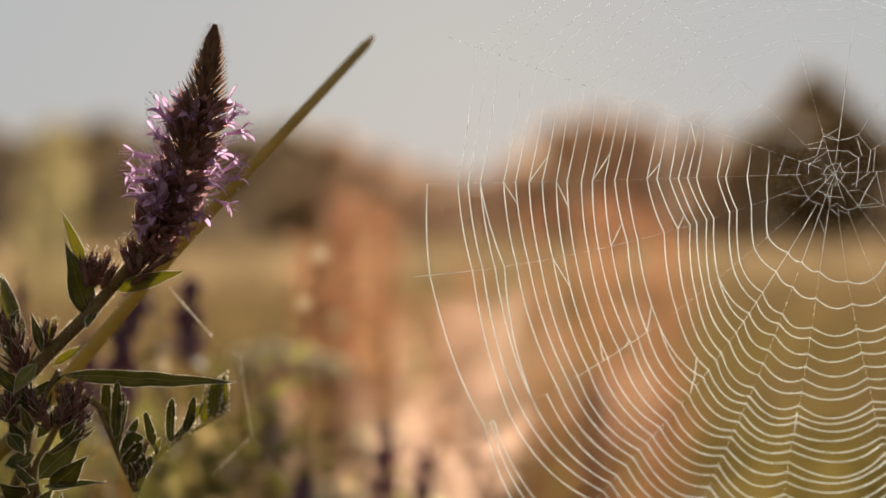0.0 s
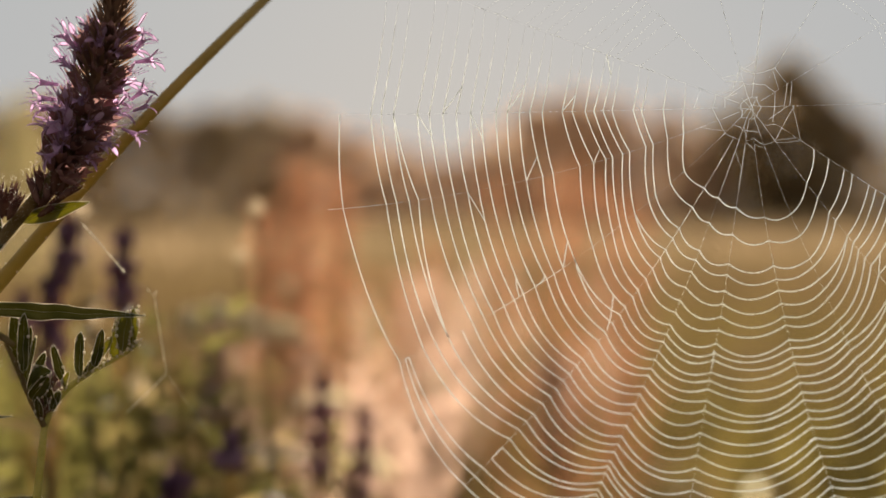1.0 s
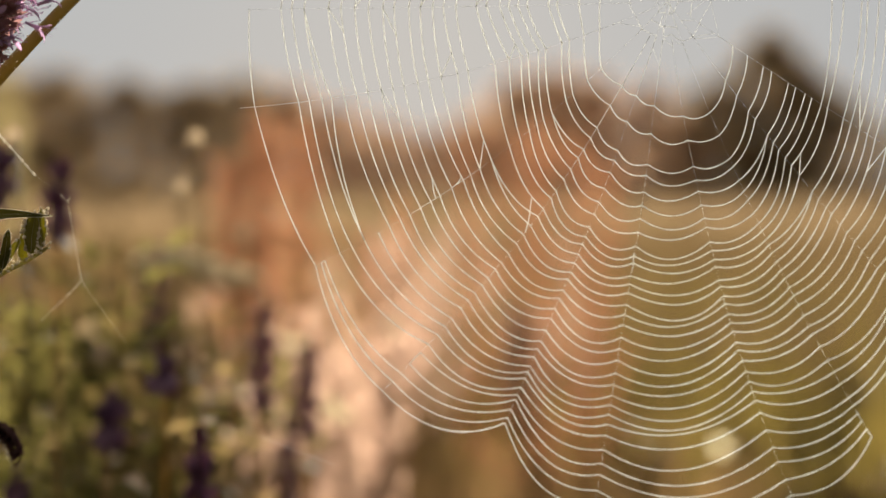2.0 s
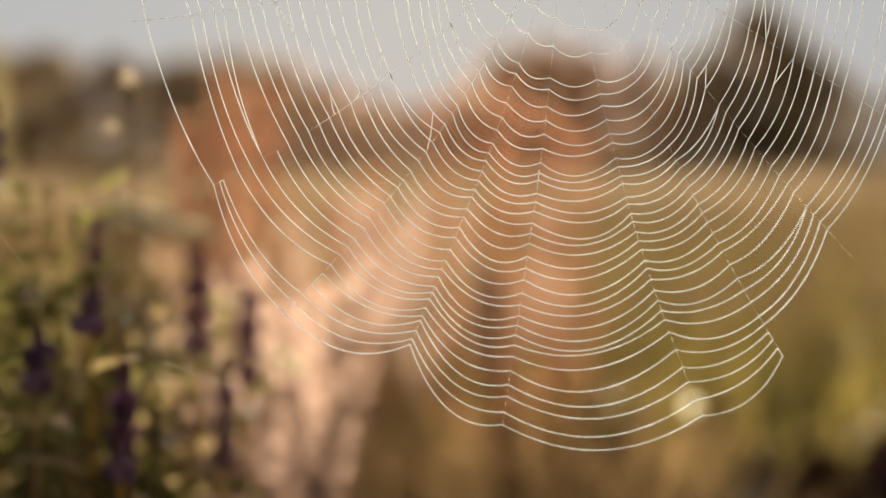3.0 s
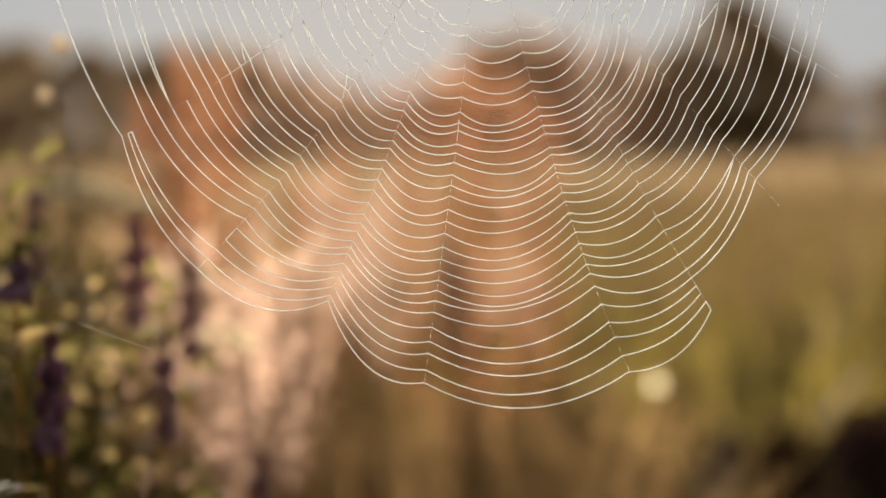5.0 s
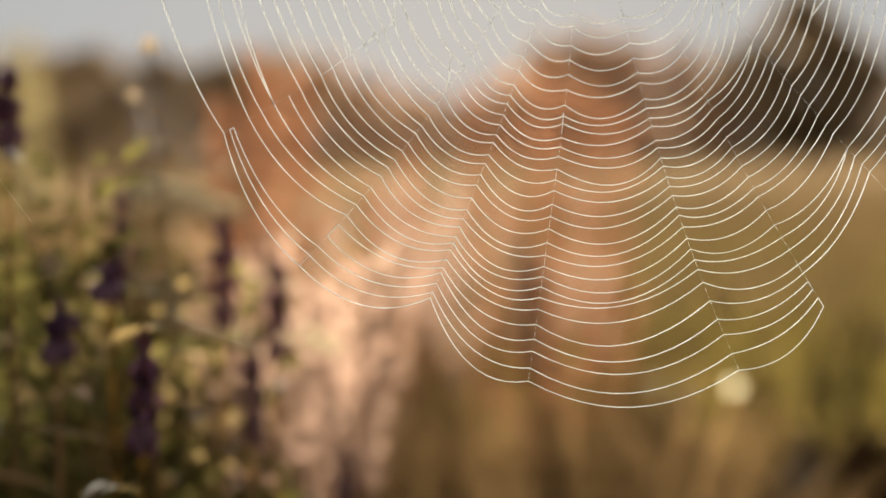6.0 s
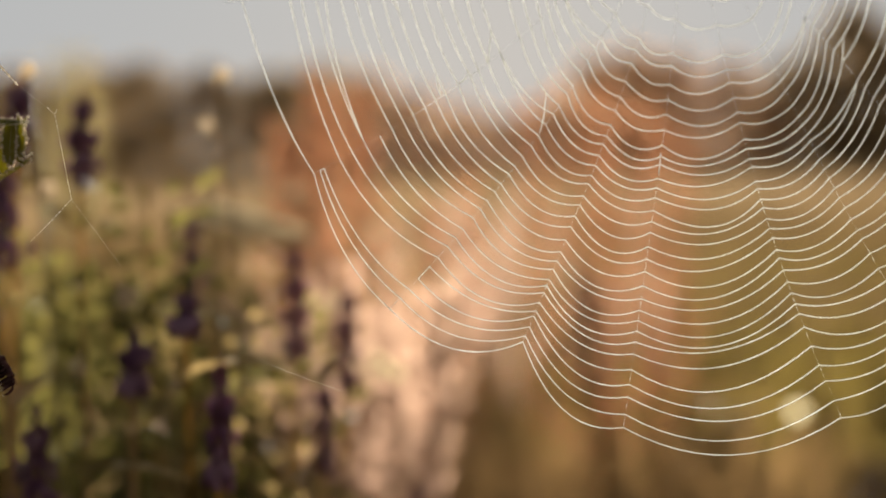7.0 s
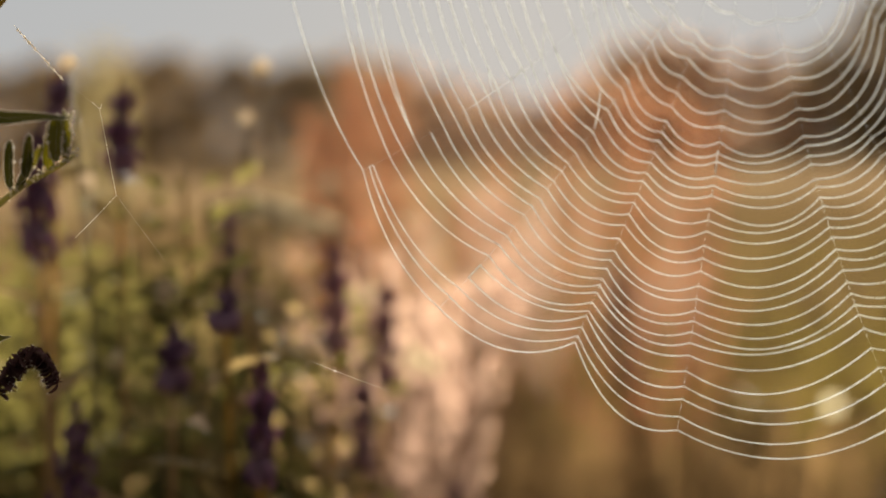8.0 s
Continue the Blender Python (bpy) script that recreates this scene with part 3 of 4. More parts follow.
def calyx_down(length=0.0075, width=0.0034, count=46):
    """Pale hairs on the ribs and teeth of a calyx."""
    s = Shape()
    for _ in range(count):
        a, t = rng.uniform(0, 6.283), rng.uniform(0.35, 1.1)
        w = width * 0.53 if t < 0.85 else width * 0.57
        e = Vector((math.cos(a) * w, t * length, math.sin(a) * w))
        o = Vector((math.cos(a), rng.uniform(0.3, 1.4), math.sin(a))) + Vector((jit(0.4), jit(0.4), jit(0.4)))
        s.tube([e, e + o.normalized() * rng.uniform(0.0005, 0.0012)], [0.000035, 0.000012], 3, cap=False)
    return s


def petal_shape(scale=1.0):
    """A small two-lipped corolla along +y, thin sheets with a fine thicker rim."""
    s = Shape()
    k = scale
    s.tube([(0, 0.001 * k, 0), (0, 0.004 * k, 0.0003 * k), (0, 0.0070 * k, 0.0007 * k)], [0.0005 * k, 0.0007 * k, 0.0011 * k], 8, cap=False)
    lobes = ((pose(0, 0.0064 * k, 0.0013 * k, 22), 0.0048, 0.0015, -0.5, 0.8), (pose(0, 0.0064 * k, 0, -16), 0.0056, 0.0018, 0.9, 0.6),
             (pose(0.0008 * k, 0.0062 * k, 0.0004 * k, -10, 0, -34), 0.0036, 0.0010, 0.7, 0.4), (pose(-0.0008 * k, 0.0062 * k, 0.0004 * k, -10, 0, 34), 0.0036, 0.0010, 0.7, 0.4))
    for m, length, width, droop, fold in lobes:
        base = len(s.v)
        s.blade(m, length * k, width * k, 0, droop, fold, 0, 7, 0.6, 0.7)
        rows = [s.v[base + q] for q in range(24)]
        for side in (0, 2):
            s.tube([rows[3 * q + side] for q in range(8)], 0.00006 * k, 4, cap=False)
    return s


def stamen_shape(length=0.008):
    s = Shape()
    for k in range(8):
        a = (k - 3.5) * 0.17
        tip = Vector((math.sin(a) * length * 0.7, length * (0.75 + 0.12 * (k * 5 % 4)), 0.0012 + 0.0006 * (k % 3)))
        s.tube(glide([(0, 0.002, 0), tip * 0.6 + Vector((0, 0, 0.0006 - 0.0003 * (k % 2))), tip], 4), 0.00005, 4)
        s.ball(tip, 0.00014, 5, 4)
    return s


def build_flower():
    t = thing("salvia_flower", spot(-30, 760), "violet meadow sage spike with brown hairy buds and a bent stem", "flower")
    stem_pts = glide([spot(-40, 760, 0.331), spot(10, 700, 0.331), spot(70, 632, 0.330), spot(150, 552, 0.329), spot(205, 490, 0.328), spot(262, 420, 0.326), spot(300, 350, 0.325),
                      spot(335, 250, 0.323), spot(358, 170, 0.321), spot(371, 95, 0.319), spot(378, 46, 0.318)], 6)
    radii = [0.0021 - 0.0015 * k / len(stem_pts) for k in range(len(stem_pts))]
    stem = part("stem", Shape().tube(stem_pts, radii, 9), STEM, t, "hairy brown-green stem")
    s = Shape()
    hairs(s, stem_pts[:34], 0.0019, 2200, 0.0006, 0.000026)
    part("stem_down", s, HAIR, stem, kind="stuff")
    axis = stem_pts[30:]
    n = len(axis) - 1

    def on_axis(q):
        f = q * n
        k = min(int(f), n - 1)
        return axis[k].lerp(axis[k + 1], f - k), (axis[k + 1] - axis[k]).normalized()

    # the closed bud cone: overlapping pointed scales in a spiral
    scales, down = Shape(), Shape()
    for k in range(400):
        q = 0.34 + 0.66 * (k / 399) ** 0.95
        p, d = on_axis(min(q, 0.999))
        w = k * 2.39996
        o = d.orthogonal().normalized()
        o.rotate(Matrix.Rotation(w, 3, d))
        reach = 0.0066 * (1 - max((q - 0.42) / 0.58, 0) ** 1.25) + 0.00012
        foot = p + o * reach * 0.35
        m = aim(foot, d * 1.0 + o * (0.85 * (1 - 0.7 * (q - 0.47) / 0.53)), o)
        scales.blade(m, reach * 0.85 + 0.0019 * (1.25 - q * 0.6), 0.0012 * (1.1 - 0.5 * (q - 0.5)), 0, -0.15, 0.5, 0, 5, 0.35)
        for _ in range(1):
            e = foot + (d + o * 0.9) * (reach * 0.5 + 0.001)
            down.tube([e, e + (o + d * rng.uniform(0.2, 1.2) + Vector((jit(0.4), jit(0.4), jit(0.4)))).normalized() * rng.uniform(0.0006, 0.0014)], [0.00003, 0.00001], 3, cap=False)
    bud = part("bud_cone", scales, BUD, t, "brown cone of closed hairy buds")
    part("bud_down", down, BUD, bud, kind="stuff")
    core = Shape().tube([on_axis(q)[0] for q in (0.02, 0.2, 0.4, 0.6, 0.8, 0.97)], [0.0016, 0.0018, 0.0017, 0.0014, 0.0010, 0.0004], 10)
    part("spike_core", core, BUD, t)
    cal = calyx_shape().mesh("calyx", CALYX)
    pet = petal_shape(1.0).mesh("petal", PETAL)
    sta = stamen_shape().mesh("stamen_tuft", PETAL)
    down = Shape()
    for ring in range(9):
        q = 0.0 + 0.066 * ring
        p, d = on_axis(q)
        count = (7, 9, 11, 11, 10, 9, 8, 6, 3)[ring]
        for k in range(count):
            w = 6.283 * (k + 0.5 * (ring % 2)) / count + jit(0.25)
            o = d.orthogonal().normalized()
            o.rotate(Matrix.Rotation(w, 3, d))
            out = (o * rng.uniform(0.75, 1.1) + d * rng.uniform(0.35, 0.8)).normalized()
            m = aim(p + o * 0.0016 + d * jit(0.0010), out, d, jit(0.3)) @ Matrix.Scale(rng.uniform(0.9, 1.25), 4)
            fl = part("floret", cal, None, t)
            fl.matrix_world = m
            fl.matrix_parent_inverse = t.matrix_world.inverted()
            seen = 0.4 if out.y < -0.45 else 1.0 if out.x < 0 else 0.75
            open_flower = rng.random() < seen * (0.6, 0.8, 0.92, 0.95, 0.92, 0.85, 0.75, 0.6, 0.3)[ring]
            if open_flower:
                pe = new("petals", pet)
                pe.parent = fl
                pe.matrix_basis = Matrix.Scale(rng.uniform(0.6, 1.0), 4) @ Matrix.Rotation(jit(0.5), 4, "Y")
                if rng.random() < 0.95:
                    st = new("stamen_tuft", sta)
                    st.parent = fl
                    st.matrix_basis = Matrix.Translation((0, 0.003, 0)) @ Matrix.Rotation(jit(0.6), 4, "Y") @ Matrix.Scale(rng.uniform(0.7, 1.3), 4)
            for _ in range(14):
                e = m @ Vector((jit(0.0018), rng.uniform(0.002, 0.008), jit(0.0018)))
                down.tube([e, e + (out + Vector((jit(1), jit(1), jit(1)))).normalized() * rng.uniform(0.0005, 0.0012)], [0.00004, 0.000012], 3, cap=False)
    # wide-open florets that stand clear of the spike
    for u, v, du, dv, sc in ((272, 272, -48, 0, 1.0), (266, 296, -50, 6, 1.0), (268, 312, -46, 8, 0.9), (290, 248, -24, -26, 0.9), (300, 215, -36, -38, 1.0), (316, 200, -6, -44, 0.8), (392, 232, 60, -2, 1.0),
                             (398, 215, 24, -24, 0.8), (388, 300, 30, -16, 0.9), (392, 318, 30, -8, 0.8), (372, 345, 26, 14, 0.8), (335, 372, 22, 6, 0.9), (272, 385, -16, 12, 0.9), (350, 196, 8, -12, 0.6), (280, 330, -20, 10, 0.9)):
        a, b = spot(u, v, 0.322 + jit(0.003)), spot(u + du, v + dv, 0.320 + jit(0.003))
        fl = part("floret", pet, None, t)
        fl.matrix_world = aim(a, b - a, (0, -0.4, 1), jit(0.6)) @ Matrix.Scale(sc * 0.80, 4)
        fl.matrix_parent_inverse = t.matrix_world.inverted()
        st = new("stamen_tuft", sta)
        st.parent = fl
        st.matrix_basis = Matrix.Translation((0, 0.003, 0)) @ Matrix.Rotation(jit(0.8), 4, "Y")
        for _ in range(16):
            e = fl.matrix_world @ Vector((jit(0.0014), rng.uniform(0.002, 0.008), jit(0.0014)))
            down.tube([e, e + Vector((jit(1), jit(1), jit(1))).normalized() * rng.uniform(0.0005, 0.0013)], [0.00003, 0.00001], 3, cap=False)
    part("floret_down", down, HAIR, t, kind="stuff")
    # spent calyx clusters and the bract leaves at the joints
    old = calyx_shape(0.0095, 0.0020).mesh("old_calyx", SPENT)
    old_down = calyx_down(0.0095, 0.0020, 40).mesh("calyx_down", HAIR)
    for u, v, du, dv, sc in ((236, 470, -8, -60, 1.0), (252, 462, 14, -58, 1.05), (268, 455, 34, -40, 0.9), (222, 492, 38, -46, 0.9), (228, 498, 48, -30, 0.85), (158, 500, 4, -75, 1.1),
                             (172, 498, 18, -60, 1.0), (150, 505, -8, -70, 1.0), (176, 505, 20, -40, 0.8), (256, 400, -10, -44, 0.8), (282, 405, 22, -40, 0.8), (230, 478, -16, -46, 0.9), (244, 470, 2, -64, 0.9), (260, 462, 24, -52, 0.9), (164, 502, 12, -68, 1.0), (154, 500, -2, -60, 0.9),
                             (182, 500, 26, -48, 0.8), (262, 470, 40, -24, 0.8), (240, 486, 44, -34, 0.8)):
        a = spot(u, v, 0.327 + jit(0.003))
        b = spot(u + du, v + dv, 0.325 + jit(0.004))
        fl = part("spent_floret", old, None, t)
        fl.matrix_world = aim(a, b - a, (0, -1, 0), jit(1.0)) @ Matrix.Scale(sc, 4)
        fl.matrix_parent_inverse = t.matrix_world.inverted()
        new("calyx_down", old_down).parent = fl
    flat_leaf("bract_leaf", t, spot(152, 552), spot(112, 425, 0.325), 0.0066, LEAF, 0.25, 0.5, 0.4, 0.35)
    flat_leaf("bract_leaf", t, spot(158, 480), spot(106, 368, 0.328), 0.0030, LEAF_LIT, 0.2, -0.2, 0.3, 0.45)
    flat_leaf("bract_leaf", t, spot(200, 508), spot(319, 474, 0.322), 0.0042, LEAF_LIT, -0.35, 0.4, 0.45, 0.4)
    flat_leaf("bract_leaf", t, spot(268, 418), spot(236, 356, 0.322), 0.0036, CALYX, 0.3, 0.2, 0.4, 0.4)
    flat_leaf("bract_leaf", t, spot(165, 548), spot(152, 575, 0.322), 0.003, LEAF, 0.5, 0.0, 0.3, 0.5)


def build_stalk():
    t = thing("grass_stalk", spot(60, 730), "smooth olive grass stalk leaning across the sage flower", "grass stalk")
    pts = glide([spot(-60, 842, 0.339), spot(60, 725, 0.339), spot(180, 585, 0.339), spot(300, 446, 0.340), spot(430, 303, 0.343), spot(545, 182, 0.352), spot(658, 62, 0.374)], 7)
    rad = [(0.0022 - 0.0009 * k / len(pts)) * min(1, (len(pts) - k) / 2) for k in range(len(pts))]
    b = part("stalk", Shape().tube(pts, rad, 10), STALK, t)
    s = Shape()
    hairs(s, pts[:40], [r for r in rad], 240, 0.00035)
    for k in range(46):
        q = rng.randrange(8, 36)
        s.ball(pts[q] + Vector((rng.choice((-1, 1)) * rad[q] * 0.75, -rad[q] * 0.4, rng.choice((-1, 1)) * rad[q] * 0.6)), rng.uniform(0.00015, 0.0003), 6, 4)
    part("stalk_down", s, HAIR, b, kind="stuff")


def bud_spike(owner, a, b, wide, count, seed):
    """A short upright spike of overlapping pointed bracts with pale downy rims."""
    q = random.Random(seed)
    a, b = Vector(a), Vector(b)
    d = (b - a).normalized()
    spike = part("bud_spike", Shape().tube([a, a.lerp(b, 0.5), b], [wide * 0.24, wide * 0.26, wide * 0.08], 7), SPENT, owner)
    down = Shape()
    for k in range(count):
        f = k / (count - 1)
        o = d.orthogonal().normalized()
        o.rotate(Matrix.Rotation(k * 2.39996, 3, d))
        foot = a.lerp(b, 0.85 * f) + o * wide * 0.2 * (1 - 0.6 * f)
        m = aim(foot, d + o * (0.75 - 0.55 * f), o)
        length = wide * (1.0 - 0.45 * f) * q.uniform(0.8, 1.15)
        sheet = Shape().blade(m, length, length * 0.30, 0.00006, -0.3, 0.5, q.uniform(-0.3, 0.3), 6, 0.32)
        for side in (0, 4):
            line = [sheet.v[5 * i + side] for i in range(7)]
            down.tube(line, 0.000035, 4)
            for p in line[2:]:
                down.tube([p, p + (o + d * 0.6 + Vector((q.gauss(0, 0.5), q.gauss(0, 0.5), q.gauss(0, 0.5)))).normalized() * 0.0004], [0.00003, 0.00001], 3, cap=False)
        part("bract", sheet, SPENT if k % 3 else LEAF, spike)
    part("bract_down", down, HAIR, spike, "pale downy rims", kind="stuff")


def build_side_plants():
    t = thing("leafy_shoot", spot(-20, 900), "dark leafy shoot with downy buds at the foot of the sage", "shoot")
    stems = [[spot(-60, 905, 0.333), spot(10, 870, 0.333), spot(40, 790, 0.332), spot(60, 720, 0.332), spot(100, 650, 0.331)],
             [spot(40, 900, 0.334), spot(55, 830, 0.333), spot(90, 760, 0.333), spot(120, 700, 0.331)],
             [spot(60, 905, 0.336), spot(58, 860, 0.335), spot(30, 780, 0.334), spot(10, 690, 0.332), spot(20, 610, 0.331)],
             [spot(96, 680, 0.332), spot(140, 692, 0.331), spot(185, 722, 0.330)]]
    for k, row in enumerate(stems):
        p = glide(row, 6)
        part("stem", Shape().tube(p, [0.0013 - 0.0006 * q / len(p) for q in range(len(p))], 7), STEM, t)
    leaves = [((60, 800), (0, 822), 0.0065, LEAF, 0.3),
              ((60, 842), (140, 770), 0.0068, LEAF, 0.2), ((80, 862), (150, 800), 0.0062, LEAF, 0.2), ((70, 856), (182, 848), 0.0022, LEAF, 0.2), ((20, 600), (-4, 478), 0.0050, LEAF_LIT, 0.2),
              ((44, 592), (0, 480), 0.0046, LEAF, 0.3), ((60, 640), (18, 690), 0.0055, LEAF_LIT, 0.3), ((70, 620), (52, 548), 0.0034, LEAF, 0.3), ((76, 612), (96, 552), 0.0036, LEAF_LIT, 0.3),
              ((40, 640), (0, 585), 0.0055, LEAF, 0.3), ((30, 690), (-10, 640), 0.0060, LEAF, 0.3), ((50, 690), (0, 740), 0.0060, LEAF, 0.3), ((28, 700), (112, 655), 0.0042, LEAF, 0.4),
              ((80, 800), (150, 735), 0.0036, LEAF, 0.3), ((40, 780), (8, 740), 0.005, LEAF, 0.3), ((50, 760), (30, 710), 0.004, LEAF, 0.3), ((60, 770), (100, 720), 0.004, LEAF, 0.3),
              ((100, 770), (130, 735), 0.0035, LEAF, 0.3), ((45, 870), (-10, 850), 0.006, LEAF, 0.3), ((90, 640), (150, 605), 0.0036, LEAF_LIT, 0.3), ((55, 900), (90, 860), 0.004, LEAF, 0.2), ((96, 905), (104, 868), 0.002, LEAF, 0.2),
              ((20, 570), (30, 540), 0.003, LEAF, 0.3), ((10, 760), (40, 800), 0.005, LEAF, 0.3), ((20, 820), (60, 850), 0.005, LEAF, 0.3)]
    flat_leaf("leaf", t, spot(112, 655, 0.331), spot(412, 671, 0.326), 0.0042, LEAF, 0.16, 0.1, 0.45, 0.38, 70, sharp=0.9)
    for (a, b, w, mat, fold) in leaves:
        y = 0.331 + jit(0.006)
        flat_leaf("leaf", t, spot(*a, y), spot(*b, y - 0.004 + jit(0.004)), w * (0.95 if a[1] > 838 else 0.74), mat, 0.25 + jit(0.25), jit(0.6), fold, 0.42, 46, sharp=1.15)
    bud = calyx_shape(0.0085, 0.0017).mesh("bud", SPENT)
    bud_down = calyx_down(0.0085, 0.0017, 36).mesh("bud_down", HAIR)
    for u, v, du, dv, sc in ((112, 725, 6, -52, 1.0), (126, 722, 12, -50, 1.1), (135, 735, 16, -40, 1.0), (20, 600, -4, -40, 0.9), (8, 590, -10, -44, 1.0), (84, 602, 10, -38, 0.8), (75, 745, -2, -30, 0.9), (92, 735, 4, -20, 0.8), (118, 730, 2, -60, 1.1), (106, 742, -4, -44, 1.0), (122, 748, 18, -50, 0.9), (128, 760, 22, -44, 0.9), (110, 760, 6, -40, 1.0), (100, 752, -8, -36, 0.8), (14, 612, -8, -50, 1.0), (2, 606, -2, -46, 0.9)):
        a, b = spot(u, v, 0.330 + jit(0.003)), spot(u + du, v + dv, 0.328)
        fl = part("bud", bud, None, t)
        fl.matrix_world = aim(a, b - a, (0, -1, 0), jit(1.0)) @ Matrix.Scale(sc, 4)
        fl.matrix_parent_inverse = t.matrix_world.inverted()
        new("bud_down", bud_down).parent = fl

    for k, (a, b, wide, count) in enumerate((((108, 752), (122, 672), 0.0068, 22), ((34, 650), (8, 560), 0.0075, 22), ((66, 735), (34, 668), 0.0065, 18), ((84, 752), (62, 706), 0.0050, 14), ((150, 560), (160, 520), 0.0040, 12),
                                             ((128, 772), (150, 728), 0.0050, 14), ((22, 742), (2, 690), 0.0060, 16), ((70, 612), (78, 560), 0.0046, 12))):
        bud_spike(t, spot(*a, 0.329 + 0.001 * (k % 3)), spot(*b, 0.328), wide, count, 60 + k)

    # vetch sprig with paired leaflets
    t = thing("vetch_sprig", spot(236, 930), "young vetch sprig with folded leaflets and dewy edges", "sprig")
    rach = glide([spot(222, 1000, 0.334), spot(233, 900, 0.334), spot(240, 855, 0.334), spot(268, 806, 0.334), spot(318, 766, 0.335), spot(362, 742, 0.336), spot(402, 716, 0.337)], 6)
    part("stem", Shape().tube(rach, [(0.0011 - 0.0006 * k / len(rach)) * min(1, (len(rach) - k) / 3) for k in range(len(rach))], 7), RACHIS, t)
    left = glide([spot(238, 862, 0.334), spot(214, 815, 0.333), spot(192, 765, 0.332), spot(170, 718, 0.332)], 6)
    part("stem", Shape().tube(left, [0.0011 - 0.0006 * k / len(left) for k in range(len(left))], 7), STEM, t)
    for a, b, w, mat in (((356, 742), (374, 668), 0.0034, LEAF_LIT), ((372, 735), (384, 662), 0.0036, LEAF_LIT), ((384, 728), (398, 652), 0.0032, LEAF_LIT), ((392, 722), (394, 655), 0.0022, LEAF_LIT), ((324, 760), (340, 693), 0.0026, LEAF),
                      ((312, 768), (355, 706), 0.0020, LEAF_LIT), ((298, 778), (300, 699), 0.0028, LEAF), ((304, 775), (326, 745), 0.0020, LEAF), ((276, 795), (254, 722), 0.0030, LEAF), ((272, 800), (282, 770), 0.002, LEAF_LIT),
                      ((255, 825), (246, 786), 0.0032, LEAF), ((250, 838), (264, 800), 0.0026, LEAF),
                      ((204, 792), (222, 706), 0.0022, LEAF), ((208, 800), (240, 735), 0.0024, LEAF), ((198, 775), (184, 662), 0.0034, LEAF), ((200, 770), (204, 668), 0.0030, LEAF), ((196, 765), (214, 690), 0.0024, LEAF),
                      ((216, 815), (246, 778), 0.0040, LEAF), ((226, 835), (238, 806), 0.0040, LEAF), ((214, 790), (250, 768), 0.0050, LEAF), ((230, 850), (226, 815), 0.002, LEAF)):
        y = 0.334 + jit(0.003)
        flat_leaf("leaflet", t, spot(*a, y), spot(*b, y - 0.003 + jit(0.003)), w, mat, 0.12 + jit(0.1), jit(0.5), 0.45, 0.5, 46, sharp=0.42, beads=20 if a[0] > 350 else 4)
    bud_spike(t, spot(228, 826, 0.333), spot(262, 768, 0.332), 0.0040, 12, 80)
    bud_spike(t, spot(232, 845, 0.333), spot(252, 806, 0.332), 0.0036, 10, 81)
    s = Shape()
    hairs(s, rach, 0.0008, 260, 0.0005)
    hairs(s, left, 0.0007, 120, 0.0005)
    for _ in range(48):
        p = rach[rng.randrange(len(rach) - 16, len(rach))]
        s.ball(p + Vector((jit(0.0012), -0.0006, rng.uniform(0, 0.0012))), rng.uniform(0.0002, 0.00045), 6, 4)
    part("sprig_down", s, HAIR, t, kind="stuff")

    # dark curled frond and the leaf over it
    t = thing("curled_frond", (-0.062, 0.350, 0.50), "dark maroon curled young frond with pale fringe", "frond")
    arc = glide([(-0.072, 0.350, 0.478), (-0.0655, 0.350, 0.505), (-0.0600, 0.350, 0.5270), (-0.0545, 0.349, 0.5350), (-0.0490, 0.348, 0.5380), (-0.0445, 0.347, 0.5345), (-0.0430, 0.347, 0.5300)], 7)
    part("stem", Shape().tube(arc, [0.0006 + 0.0003 * min(k / len(arc) * 1.5, 1) for k in range(len(arc))], 7), CURL, t)
    down = Shape()
    for k in range(14, len(arc)):
        for c in range(6):
            d = (arc[min(k + 1, len(arc) - 1)] - arc[k - 1]).normalized()
            inward = Vector((d.z, 0, -d.x)) * (1 if c < 4 else -0.7) + Vector((0, jit(0.9), 0))
            size = (0.0044 if k < 26 else 0.0036) * (1 if c < 4 else 0.3)
            m = aim(arc[k] + Vector((jit(0.0004), jit(0.0010), jit(0.0004))), inward + d * rng.uniform(0.1, 0.7) + Vector((jit(0.25), 0, jit(0.25))), d)
            part("pinna", Shape().blade(m, size * rng.uniform(0.8, 1.1), 0.0032, 0, 0.5, 0.3, jit(0.4), 5, 0.5, 0.5), CURL, t)
            for _ in range(5 if c < 4 else 1):
                e = m @ Vector((jit(0.0008), size * rng.uniform(0.85, 1.05), -size * 0.2))
                down.tube([e, e + Vector((jit(1), jit(1), jit(1))).normalized() * rng.uniform(0.0003, 0.0008)], [0.00003, 0.00001], 3, cap=False)
    part("frond_down", down, HAIR, t, kind="stuff")
    t = thing("stray_leaf", (-0.075, 0.348, 0.545), "single dark green leaf beside the curled frond", "leaf")
    p = glide([(-0.092, 0.350, 0.46), (-0.085, 0.349, 0.51), (-0.074, 0.348, 0.5418)], 5)
    part("stem", Shape().tube(p, 0.0007, 6), STEM, t)
    flat_leaf("leaf", t, (-0.074, 0.348, 0.5418), (-0.0538, 0.346, 0.5418), 0.0050, LEAF, 0.2, 0.2, 0.3, 0.5, 30)


